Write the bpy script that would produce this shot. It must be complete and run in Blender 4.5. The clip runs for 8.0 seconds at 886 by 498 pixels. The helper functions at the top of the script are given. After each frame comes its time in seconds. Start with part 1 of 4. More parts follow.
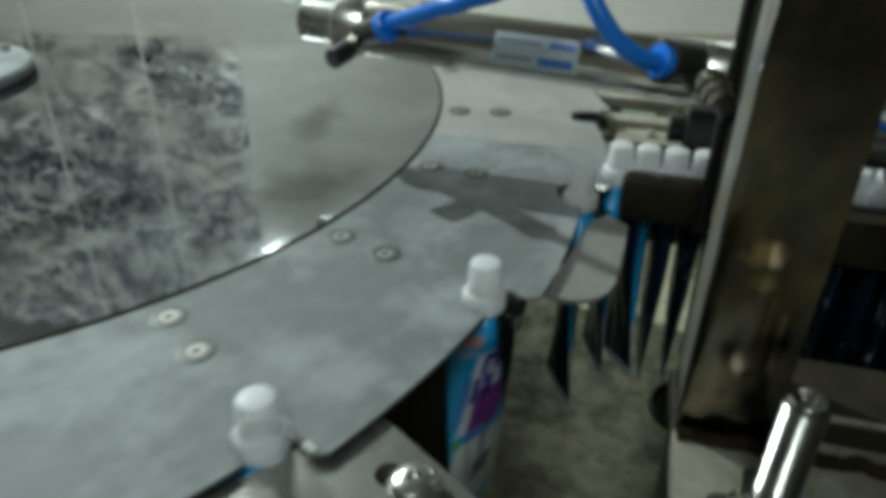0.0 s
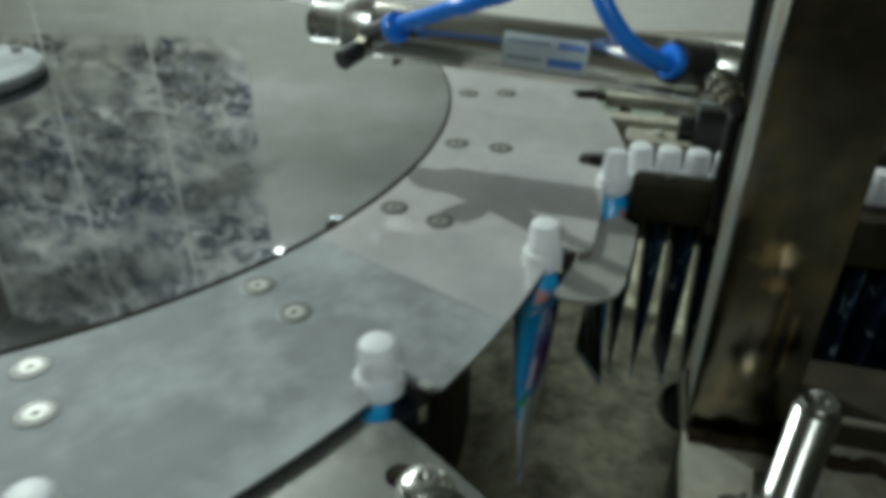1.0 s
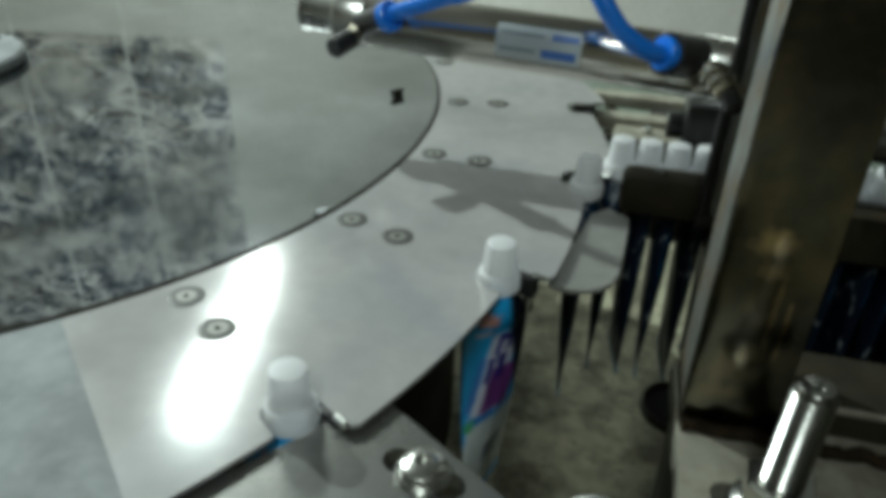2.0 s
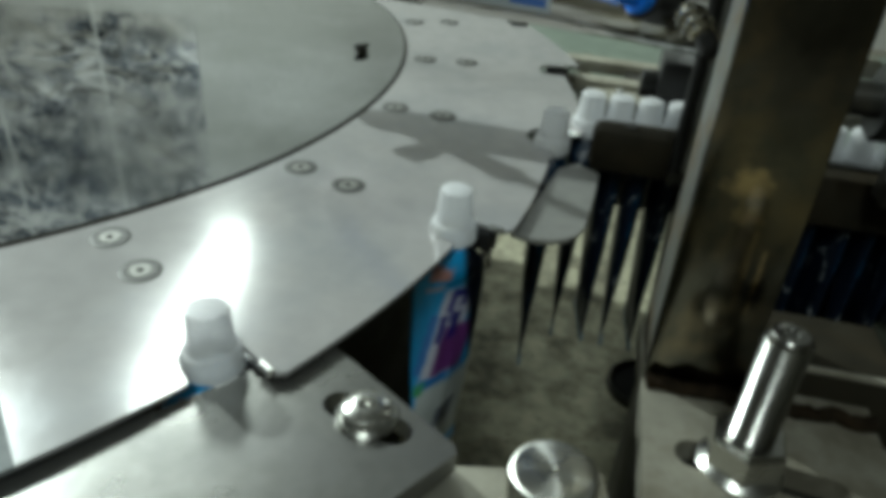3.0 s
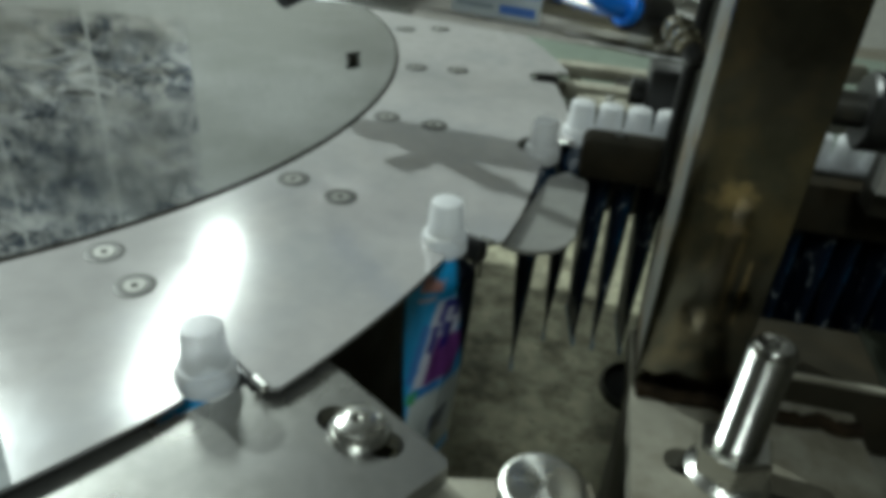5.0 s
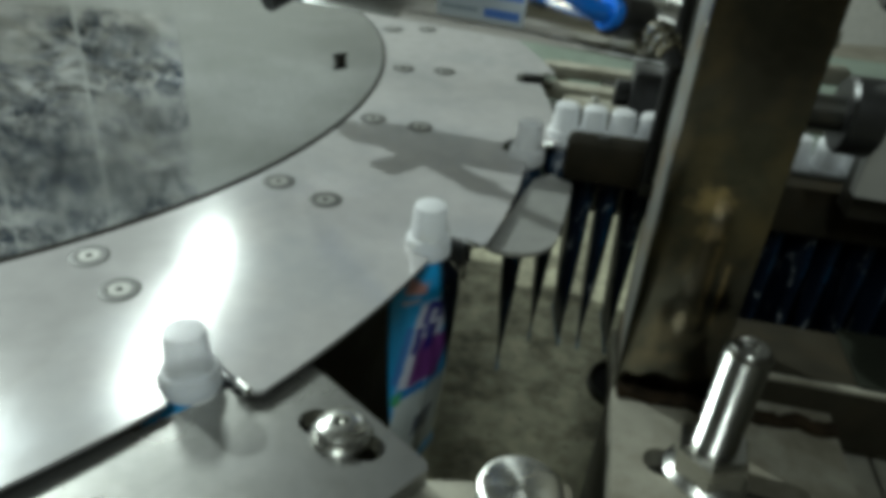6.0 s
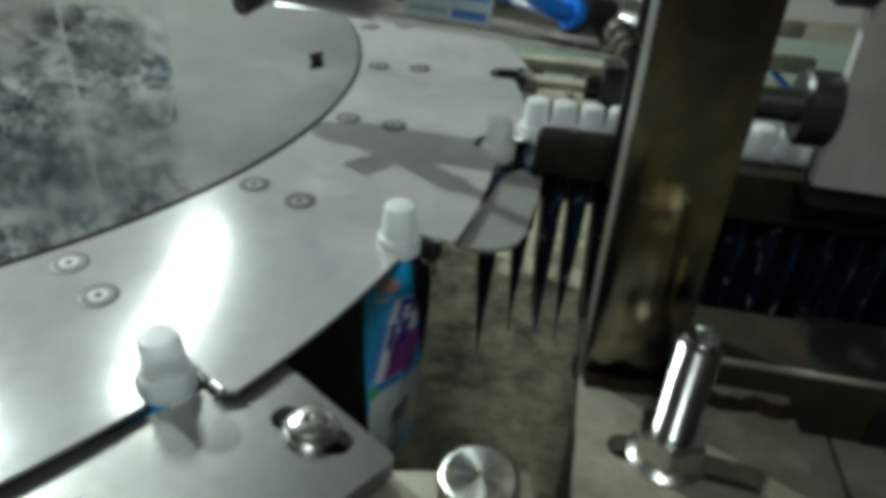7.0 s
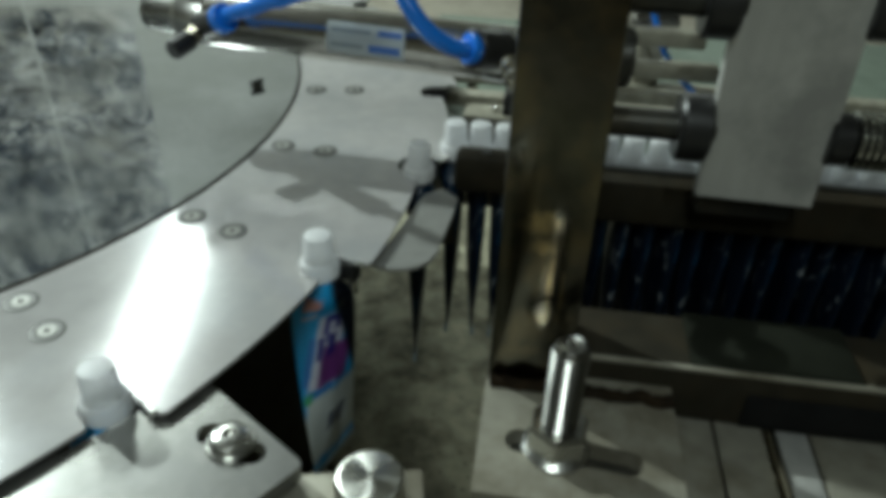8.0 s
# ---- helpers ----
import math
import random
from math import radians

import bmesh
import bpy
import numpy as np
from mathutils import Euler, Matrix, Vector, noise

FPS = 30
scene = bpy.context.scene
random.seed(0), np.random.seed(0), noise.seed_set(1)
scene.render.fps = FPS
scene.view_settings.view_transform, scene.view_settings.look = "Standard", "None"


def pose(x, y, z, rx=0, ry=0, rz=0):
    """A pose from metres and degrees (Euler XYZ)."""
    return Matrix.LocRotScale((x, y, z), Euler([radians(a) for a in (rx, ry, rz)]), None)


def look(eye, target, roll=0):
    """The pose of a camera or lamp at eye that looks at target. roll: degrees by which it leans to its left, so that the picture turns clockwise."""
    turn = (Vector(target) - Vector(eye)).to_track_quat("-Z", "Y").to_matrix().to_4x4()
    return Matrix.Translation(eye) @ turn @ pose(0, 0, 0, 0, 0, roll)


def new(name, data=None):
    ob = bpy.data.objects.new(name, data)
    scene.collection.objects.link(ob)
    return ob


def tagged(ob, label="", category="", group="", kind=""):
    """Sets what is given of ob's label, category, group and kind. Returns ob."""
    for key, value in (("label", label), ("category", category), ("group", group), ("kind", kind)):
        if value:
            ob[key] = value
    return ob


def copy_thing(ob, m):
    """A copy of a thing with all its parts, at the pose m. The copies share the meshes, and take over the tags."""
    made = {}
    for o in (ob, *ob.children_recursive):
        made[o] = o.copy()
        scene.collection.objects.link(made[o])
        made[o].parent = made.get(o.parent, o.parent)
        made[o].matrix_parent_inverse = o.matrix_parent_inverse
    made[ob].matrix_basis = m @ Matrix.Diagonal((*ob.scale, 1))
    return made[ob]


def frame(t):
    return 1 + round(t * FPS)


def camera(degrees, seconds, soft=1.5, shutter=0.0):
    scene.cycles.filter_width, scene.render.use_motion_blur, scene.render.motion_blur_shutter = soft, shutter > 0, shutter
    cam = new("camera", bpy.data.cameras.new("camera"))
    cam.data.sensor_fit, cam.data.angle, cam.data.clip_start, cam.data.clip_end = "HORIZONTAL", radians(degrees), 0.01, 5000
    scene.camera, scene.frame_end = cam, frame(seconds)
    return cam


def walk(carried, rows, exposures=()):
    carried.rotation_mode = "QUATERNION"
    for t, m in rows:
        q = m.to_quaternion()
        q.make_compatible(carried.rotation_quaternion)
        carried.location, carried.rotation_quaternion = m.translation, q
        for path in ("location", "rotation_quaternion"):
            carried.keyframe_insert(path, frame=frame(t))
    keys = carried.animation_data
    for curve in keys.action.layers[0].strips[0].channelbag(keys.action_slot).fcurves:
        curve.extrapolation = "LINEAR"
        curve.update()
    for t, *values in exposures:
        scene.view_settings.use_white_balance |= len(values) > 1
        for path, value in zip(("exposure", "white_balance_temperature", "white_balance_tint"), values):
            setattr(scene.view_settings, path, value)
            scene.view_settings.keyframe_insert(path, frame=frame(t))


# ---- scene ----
cam = camera(62.1, 8.0, 6.0, 0.5)
PATH = [
    (0, (0.046, 0.029, 1.173), (-0.005, 1.734, 0.129), 0.9),
    (0.5, (0.044, 0.028, 1.173), (-0.007, 1.735, 0.132), 0.9),
    (1, (0.045, 0.029, 1.174), (-0.027, 1.732, 0.128), 0.5),
    (2.3, (0.034, 0.026, 1.151), (0.037, 1.742, 0.124), 2.5),
    (2.5, (0.042, 0.033, 1.128), (0.031, 1.737, 0.082), 2.9),
    (3, (0.045, 0.035, 1.132), (0.111, 1.737, 0.085), 4.7),
    (3.5, (0.044, 0.037, 1.133), (0.158, 1.724, 0.066), 5.5),
    (4, (0.043, 0.037, 1.137), (0.13, 1.727, 0.071), 4.9),
    (4.5, (0.045, 0.036, 1.139), (0.129, 1.731, 0.08), 4.7),
    (5.8, (0.048, 0.033, 1.142), (0.126, 1.741, 0.105), 4.4),
    (6, (0.05, 0.033, 1.145), (0.153, 1.728, 0.088), 4.9),
    (6.5, (0.053, 0.031, 1.149), (0.157, 1.725, 0.092), 4.1),
    (7, (0.062, 0.025, 1.157), (0.18, 1.701, 0.072), 3.8),
    (7.5, (0.085, 0.012, 1.182), (0.232, 1.669, 0.072), 2.2),
    (8, (0.101, -0.004, 1.201), (0.252, 1.646, 0.082), 1.9),
]
walk(cam, [(t, look(eye, target, roll)) for t, eye, target, roll in PATH])

# ---- light ----
world = bpy.data.worlds.new("hall_air")
scene.world = world
world.use_nodes = True
world.node_tree.nodes["Background"].inputs[0].default_value = (0.75, 0.85, 0.8, 1)
world.node_tree.nodes["Background"].inputs[1].default_value = 0.02


def area(name, place, turn, sx, sy, watts, colour, tip=0):
    data = bpy.data.lights.new(name, "AREA")
    data.shape, data.size, data.size_y, data.energy, data.color = "RECTANGLE", sx, sy, watts, colour
    ob = new(name, data)
    ob.matrix_world = pose(*place, tip, 0, turn)
    return ob


COOL = (0.86, 1.0, 0.955)
# fluorescent lamps hung from the ceiling: behind the table, over it; added unseen as fill: behind the camera, by the
# wall
area("tube_light_rear", (-0.925, 2.715, 2.82), -1, 0.14, 1.29, 19.5, COOL)
area("work_light_overhead", (-1.76, 2.0, 2.80), 0, 0.06, 0.06, 124, COOL)
area("tube_light_front", (-0.25, -1.2, 2.80), 0, 0.16, 1.2, 19, COOL)
# unseen fill, added to brighten the mirrored curtain and wall
area("wall_washer", (-1.9, 2.2, 3.6), 0, 1.3, 0.16, 26, COOL, 90)
area("tube_light_wall", (1.7, 4.0, 2.80), 0, 0.16, 0.8, 8, COOL)
scene.view_settings.exposure = 0.05


# ---- materials ----
def material(name, colour, rough=0.5, metal=0.0, grain=0.15, scale=60, bump=0.0, stain=None, stain_scale=8, stain_amount=0.4,
             rough_var=0.1, stretch=(1, 1, 1), transmission=0.0, coat=0.0, island=0.0, dots=0.0, matt=False):
    m = bpy.data.materials.new(name)
    m.use_nodes = True
    nt = m.node_tree
    b = nt.nodes["Principled BSDF"]
    co = nt.nodes.new("ShaderNodeTexCoord")
    mp = nt.nodes.new("ShaderNodeMapping")
    mp.inputs["Scale"].default_value = stretch
    nt.links.new(co.outputs["Object"], mp.inputs[0])
    fine = nt.nodes.new("ShaderNodeTexNoise")
    fine.inputs["Scale"].default_value, fine.inputs["Detail"].default_value = scale, 6
    nt.links.new(mp.outputs[0], fine.inputs["Vector"])
    big = nt.nodes.new("ShaderNodeTexNoise")
    big.inputs["Scale"].default_value, big.inputs["Detail"].default_value, big.inputs["Roughness"].default_value = stain_scale, 5, 0.62
    nt.links.new(co.outputs["Object"], big.inputs["Vector"])

    def mix(kind, fac, a, bb):
        n = nt.nodes.new("ShaderNodeMix")
        n.data_type, n.blend_type = "RGBA", kind
        for sock, v in ((n.inputs["Factor"], fac), (n.inputs["A"], a), (n.inputs["B"], bb)):
            if isinstance(v, bpy.types.NodeSocket):
                nt.links.new(v, sock)
            else:
                sock.default_value = v
        return n.outputs["Result"]

    def ramp(sock, lo, hi, a=0.0, c=1.0):
        r = nt.nodes.new("ShaderNodeMapRange")
        r.inputs[1].default_value, r.inputs[2].default_value, r.inputs[3].default_value, r.inputs[4].default_value = lo, hi, a, c
        nt.links.new(sock, r.inputs[0])
        return r.outputs[0]

    dark = tuple(c * (1 - grain) for c in colour) + (1,)
    lite = tuple(min(1, c * (1 + grain)) for c in colour) + (1,)
    col = mix("MIX", ramp(fine.outputs[0], 0.3, 0.7), dark, lite)
    if stain:
        col = mix("MIX", ramp(big.outputs[0], 0.46, 0.66, 0, stain_amount), col, (*stain, 1))
    if dots:
        v = nt.nodes.new("ShaderNodeTexVoronoi")
        v.inputs["Scale"].default_value = dots
        nt.links.new(co.outputs["Object"], v.inputs["Vector"])
        col = mix("MIX", ramp(v.outputs["Distance"], 0.1, 0.2, 0.7, 0), col, (0.05, 0.05, 0.04, 1))
    if island:
        g = nt.nodes.new("ShaderNodeObjectInfo")
        col = mix("MULTIPLY", 1.0, col, mix("MIX", g.outputs["Random"], (1 - island,) * 3 + (1,), (1 + island,) * 3 + (1,)))
    nt.links.new(col, b.inputs["Base Color"])
    nt.links.new(ramp(big.outputs[0], 0.35, 0.7, max(0.02, rough - rough_var), min(1, rough + rough_var)), b.inputs["Roughness"])
    b.inputs["Metallic"].default_value = metal
    b.inputs["Transmission Weight"].default_value = transmission
    b.inputs["Coat Weight"].default_value = coat
    if bump:
        bp = nt.nodes.new("ShaderNodeBump")
        bp.inputs["Strength"].default_value, bp.inputs["Distance"].default_value = bump, 0.001
        nt.links.new(fine.outputs[0], bp.inputs["Height"])
        nt.links.new(bp.outputs[0], b.inputs["Normal"])
    if matt:
        b.inputs["Specular IOR Level"].default_value = 0.12
    return m


DISC_STEEL = material("scuffed_disc_steel", (0.53, 0.55, 0.575), 0.045, 1.0, 0.16, 14, 0.0, (0.42, 0.44, 0.445), 9, 0.9, 0.025)


def smears_and_glints(mat, spots, colour, size):
    """Ragged patches of oil, brassy tone or painted reflection: (centre, turn about z, half lengths along x, y, z);
    size is the scale of their ragged edge.
    """
    nt = mat.node_tree
    b = nt.nodes["Principled BSDF"]
    last = b.inputs["Base Color"].links[0].from_socket
    co = nt.nodes.new("ShaderNodeTexCoord")
    nz = nt.nodes.new("ShaderNodeTexNoise")
    nz.inputs["Scale"].default_value, nz.inputs["Detail"].default_value = size, 4
    nt.links.new(co.outputs["Object"], nz.inputs["Vector"])
    for centre, deg, half in spots:
        mp = nt.nodes.new("ShaderNodeMapping")
        mp.vector_type = "TEXTURE"
        mp.inputs["Location"].default_value = centre
        mp.inputs["Rotation"].default_value = (0, 0, radians(deg))
        mp.inputs["Scale"].default_value = half
        nt.links.new(co.outputs["Object"], mp.inputs[0])
        far = nt.nodes.new("ShaderNodeVectorMath")
        far.operation = "LENGTH"
        nt.links.new(mp.outputs[0], far.inputs[0])
        add = nt.nodes.new("ShaderNodeMath")
        add.operation = "MULTIPLY_ADD"
        nt.links.new(nz.outputs[0], add.inputs[0])
        add.inputs[1].default_value = 1.8
        nt.links.new(far.outputs["Value"], add.inputs[2])
        rm = nt.nodes.new("ShaderNodeMapRange")
        rm.inputs[1].default_value, rm.inputs[2].default_value, rm.inputs[3].default_value, rm.inputs[4].default_value = 1.2, 2.2, 0.75, 0
        nt.links.new(add.outputs[0], rm.inputs[0])
        mx = nt.nodes.new("ShaderNodeMix")
        mx.data_type = "RGBA"
        nt.links.new(rm.outputs[0], mx.inputs["Factor"])
        nt.links.new(last, mx.inputs["A"])
        mx.inputs["B"].default_value = (*colour, 1)
        last = mx.outputs["Result"]
    nt.links.new(last, b.inputs["Base Color"])


smears_and_glints(DISC_STEEL, [((r * math.cos(radians(d)), r * math.sin(radians(d)), 0), d + 90, (long, wide, 100))
                    for d, r, long, wide in ((-54.5, 0.300, 0.045, 0.016), (-75.1, 0.352, 0.05, 0.035), (-96, 0.279, 0.06, 0.03))], (0.16, 0.17, 0.165), 30)
RING_STEEL = material("brushed_plate_steel", (0.465, 0.455, 0.45), 0.155, 0.25, 0.06, 90, 0.04, (0.345, 0.355, 0.365), 13, 0.75, 0.04)
RING_DULL = material("dull_plate_steel", (0.185, 0.198, 0.20), 0.62, 0.1, 0.1, 60, 0.05, (0.31, 0.33, 0.335), 15, 1.0, 0.05, matt=True)
GUIDE_STEEL = material("milled_guide_steel", (0.265, 0.265, 0.25), 0.30, 0.8, 0.12, 120, 0.05, (0.20, 0.20, 0.195), 22, 0.8, 0.05)
POST_STEEL = material("tarnished_post_steel", (0.09, 0.088, 0.073), 0.17, 1.0, 0.22, 55, 0.12, (0.30, 0.225, 0.12), 26, 0.45, 0.07)
# golden reflections painted as two patches, and narrow brassy streaks, on the post's front
smears_and_glints(POST_STEEL, (((0.020, 0, 0.111), 0, (0.0085, 9, 0.0075)), ((0.024, 0, 0.096), 0, (0.0060, 9, 0.0045)), ((0.0285, 0, 0.074), 0, (0.0016, 9, 0.022)), ((0.035, 0, 0.066), 0, (0.0012, 9, 0.016))), (0.62, 0.47, 0.26), 190)
SIDE_STEEL = material("spotted_side_steel", (0.21, 0.215, 0.20), 0.45, 0.3, 0.3, 90, 0.1, (0.17, 0.12, 0.06), 45, 0.9, 0.1)
BRIGHT_STEEL = material("polished_stainless", (0.74, 0.74, 0.71), 0.27, 1.0, 0.06, 80, 0.02)
THREAD = material("threaded_steel", (0.36, 0.36, 0.345), 0.24, 1.0, 0.06, 80)
BARREL = material("cylinder_barrel_steel", (0.64, 0.62, 0.57), 0.21, 1.0, 0.05, 200, 0.02, None, 8, 0, 0.05, (1, 12, 12))
ZINC = material("zinc_bolt", (0.60, 0.60, 0.57), 0.27, 1.0, 0.06, 150, 0.03)
DARK_METAL = material("oily_dark_metal", (0.05, 0.05, 0.045), 0.4, 0.6, 0.25, 80, 0.05, (0.09, 0.075, 0.05), 25, 0.6)
HOLE = material("matt_black", (0.01, 0.01, 0.01), 0.95, 0.0, 0.2, 60, rough_var=0.02, matt=True)
BLACK = material("black_plastic", (0.018, 0.018, 0.018), 0.38, 0.0, 0.2, 120)
RUST = material("rusty_weld", (0.014, 0.010, 0.006), 0.75, 0.2, 0.45, 160, 0.6, (0.035, 0.022, 0.011), 60, 0.6, matt=True)
BASE = material("greasy_base_steel", (0.365, 0.35, 0.29), 0.5, 0.45, 0.14, 70, 0.08, (0.19, 0.17, 0.125), 24, 0.8)
BED = material("grimy_machine_bed", (0.385, 0.367, 0.262), 0.7, 0.0, 0.36, 45, 0.4, (0.10, 0.09, 0.06), 19, 0.9, dots=70)
BEAM = material("dark_brown_painted_beam", (0.024, 0.021, 0.014), 0.72, 0.0, 0.25, 60, 0.08, (0.035, 0.026, 0.014), 26, 0.6, matt=True)
DUSTY = material("dusty_cream_bar", (0.33, 0.315, 0.25), 0.6, 0.1, 0.2, 90, 0.08, (0.18, 0.165, 0.12), 30, 0.7)
GREEN = material("grey_green_deck", (0.15, 0.19, 0.15), 0.55, 0.0, 0.12, 50, 0.05, (0.13, 0.16, 0.13), 12, 0.5)
PLATE_GREY = material("matt_grey_plate", (0.50, 0.50, 0.475), 0.5, 0.3, 0.12, 60, 0.05, (0.33, 0.33, 0.315), 20, 0.9, 0.1, stretch=(1, 1, 0.3))
TRANSFER = material("satin_transfer_steel", (0.30, 0.30, 0.285), 0.42, 0.4, 0.1, 90, 0.04, (0.24, 0.24, 0.23), 22, 0.6)
CAP_WHITE = material("milky_cap_plastic", (0.93, 0.94, 0.96), 0.45, 0.0, 0.02, 60, transmission=0.0)
CAP_WHITE.node_tree.nodes["Principled BSDF"].inputs["Subsurface Weight"].default_value = 0.85
CAP_WHITE.node_tree.nodes["Principled BSDF"].inputs["Subsurface Radius"].default_value = (0.014, 0.014, 0.014)
cap_nt = CAP_WHITE.node_tree
glow_through = cap_nt.nodes.new("ShaderNodeBsdfTranslucent")
glow_through.inputs["Color"].default_value = (0.93, 0.95, 0.97, 1)
clear = cap_nt.nodes.new("ShaderNodeBsdfTransparent")
clear.inputs["Color"].default_value = (0.95, 0.96, 0.98, 1)
milk, thin = cap_nt.nodes.new("ShaderNodeMixShader"), cap_nt.nodes.new("ShaderNodeMixShader")
milk.inputs[0].default_value, thin.inputs[0].default_value = 0.30, 0.22
cap_nt.links.new(cap_nt.nodes["Principled BSDF"].outputs[0], milk.inputs[1])
cap_nt.links.new(glow_through.outputs[0], milk.inputs[2])
cap_nt.links.new(milk.outputs[0], thin.inputs[1])
cap_nt.links.new(clear.outputs[0], thin.inputs[2])
cap_nt.links.new(thin.outputs[0], cap_nt.nodes["Material Output"].inputs[0])
HOSE = material("blue_hose", (0.01, 0.20, 0.80), 0.22, 0.0, 0.05, 60, coat=0.4)
SCREW = material("dark_screw_steel", (0.09, 0.09, 0.085), 0.5, 0.4, 0.1, 200)
SCREW_HEAD = material("worn_screw_head", (0.27, 0.27, 0.25), 0.5, 0.5, 0.15, 200)
OLIVE = material("dark_olive_strip", (0.014, 0.016, 0.011), 0.75, 0.0, 0.15, 60, matt=True)
BRASS = material("nickel_fitting", (0.5, 0.46, 0.36), 0.3, 1.0, 0.08, 90)
STICKER = material("pale_sticker", (0.5, 0.55, 0.56), 0.4, 0.0, 0.04, 90)
STICKER_BLUE = material("sticker_blue_print", (0.06, 0.17, 0.5), 0.45, 0.0, 0.05, 90)
STICKER_GREY = material("sticker_grey_print", (0.28, 0.33, 0.36), 0.45, 0.0, 0.05, 90)
WALL = material("pale_hall_wall", (0.78, 0.79, 0.76), 0.7, 0.0, 0.06, 30, 0.02, (0.66, 0.67, 0.64), 3, 0.4)
DARK_WALL = material("dark_hall_wall", (0.15, 0.14, 0.11), 0.7, 0.0, 0.1, 30, 0.02, (0.06, 0.06, 0.055), 3, 0.5)
CEIL = material("grey_ceiling", (0.26, 0.265, 0.26), 0.8, 0.0, 0.04, 30)
FLOOR = material("hall_floor", (0.36, 0.33, 0.27), 0.6, 0.0, 0.1, 30, 0.05, (0.22, 0.20, 0.15), 4, 0.5)
FILM = material("crumpled_film", (0.12, 0.145, 0.18), 0.25, 0.0, 0.5, 4, 0.0, (0.66, 0.66, 0.65), 1.9, 0.8, stretch=(1, 1, 3))


def veins(mat, pale):
    """Pale wavy veins, longer across than high, over a film."""
    nt = mat.node_tree
    b = nt.nodes["Principled BSDF"]
    old = b.inputs["Base Color"].links[0].from_socket
    co = nt.nodes.new("ShaderNodeTexCoord")
    mp = nt.nodes.new("ShaderNodeMapping")
    mp.inputs["Scale"].default_value, mp.inputs["Rotation"].default_value = (0.8, 0.8, 1.9), (0, 0.35, 0)
    nt.links.new(co.outputs["Object"], mp.inputs[0])
    last = old
    for size, warp, width, amount in ((1.6, 1.4, 0.045, 1.0), (3.2, 1.6, 0.045, 0.9), (2.4, 3.0, 0.03, 0.9)):
        n = nt.nodes.new("ShaderNodeTexNoise")
        n.inputs["Scale"].default_value, n.inputs["Detail"].default_value, n.inputs["Distortion"].default_value = size, 2, warp
        nt.links.new(mp.outputs[0], n.inputs["Vector"])
        sub = nt.nodes.new("ShaderNodeMath")
        sub.operation = "SUBTRACT"
        sub.inputs[1].default_value = 0.5
        nt.links.new(n.outputs[0], sub.inputs[0])
        ab = nt.nodes.new("ShaderNodeMath")
        ab.operation = "ABSOLUTE"
        nt.links.new(sub.outputs[0], ab.inputs[0])
        rm = nt.nodes.new("ShaderNodeMapRange")
        rm.inputs[1].default_value, rm.inputs[2].default_value, rm.inputs[3].default_value, rm.inputs[4].default_value = 0, width, amount, 0
        nt.links.new(ab.outputs[0], rm.inputs[0])
        mx = nt.nodes.new("ShaderNodeMix")
        mx.data_type = "RGBA"
        nt.links.new(rm.outputs[0], mx.inputs["Factor"])
        nt.links.new(last, mx.inputs["A"])
        mx.inputs["B"].default_value = (*pale, 1)
        last = mx.outputs["Result"]
    nt.links.new(last, b.inputs["Base Color"])


veins(FILM, (0.93, 0.93, 0.90))


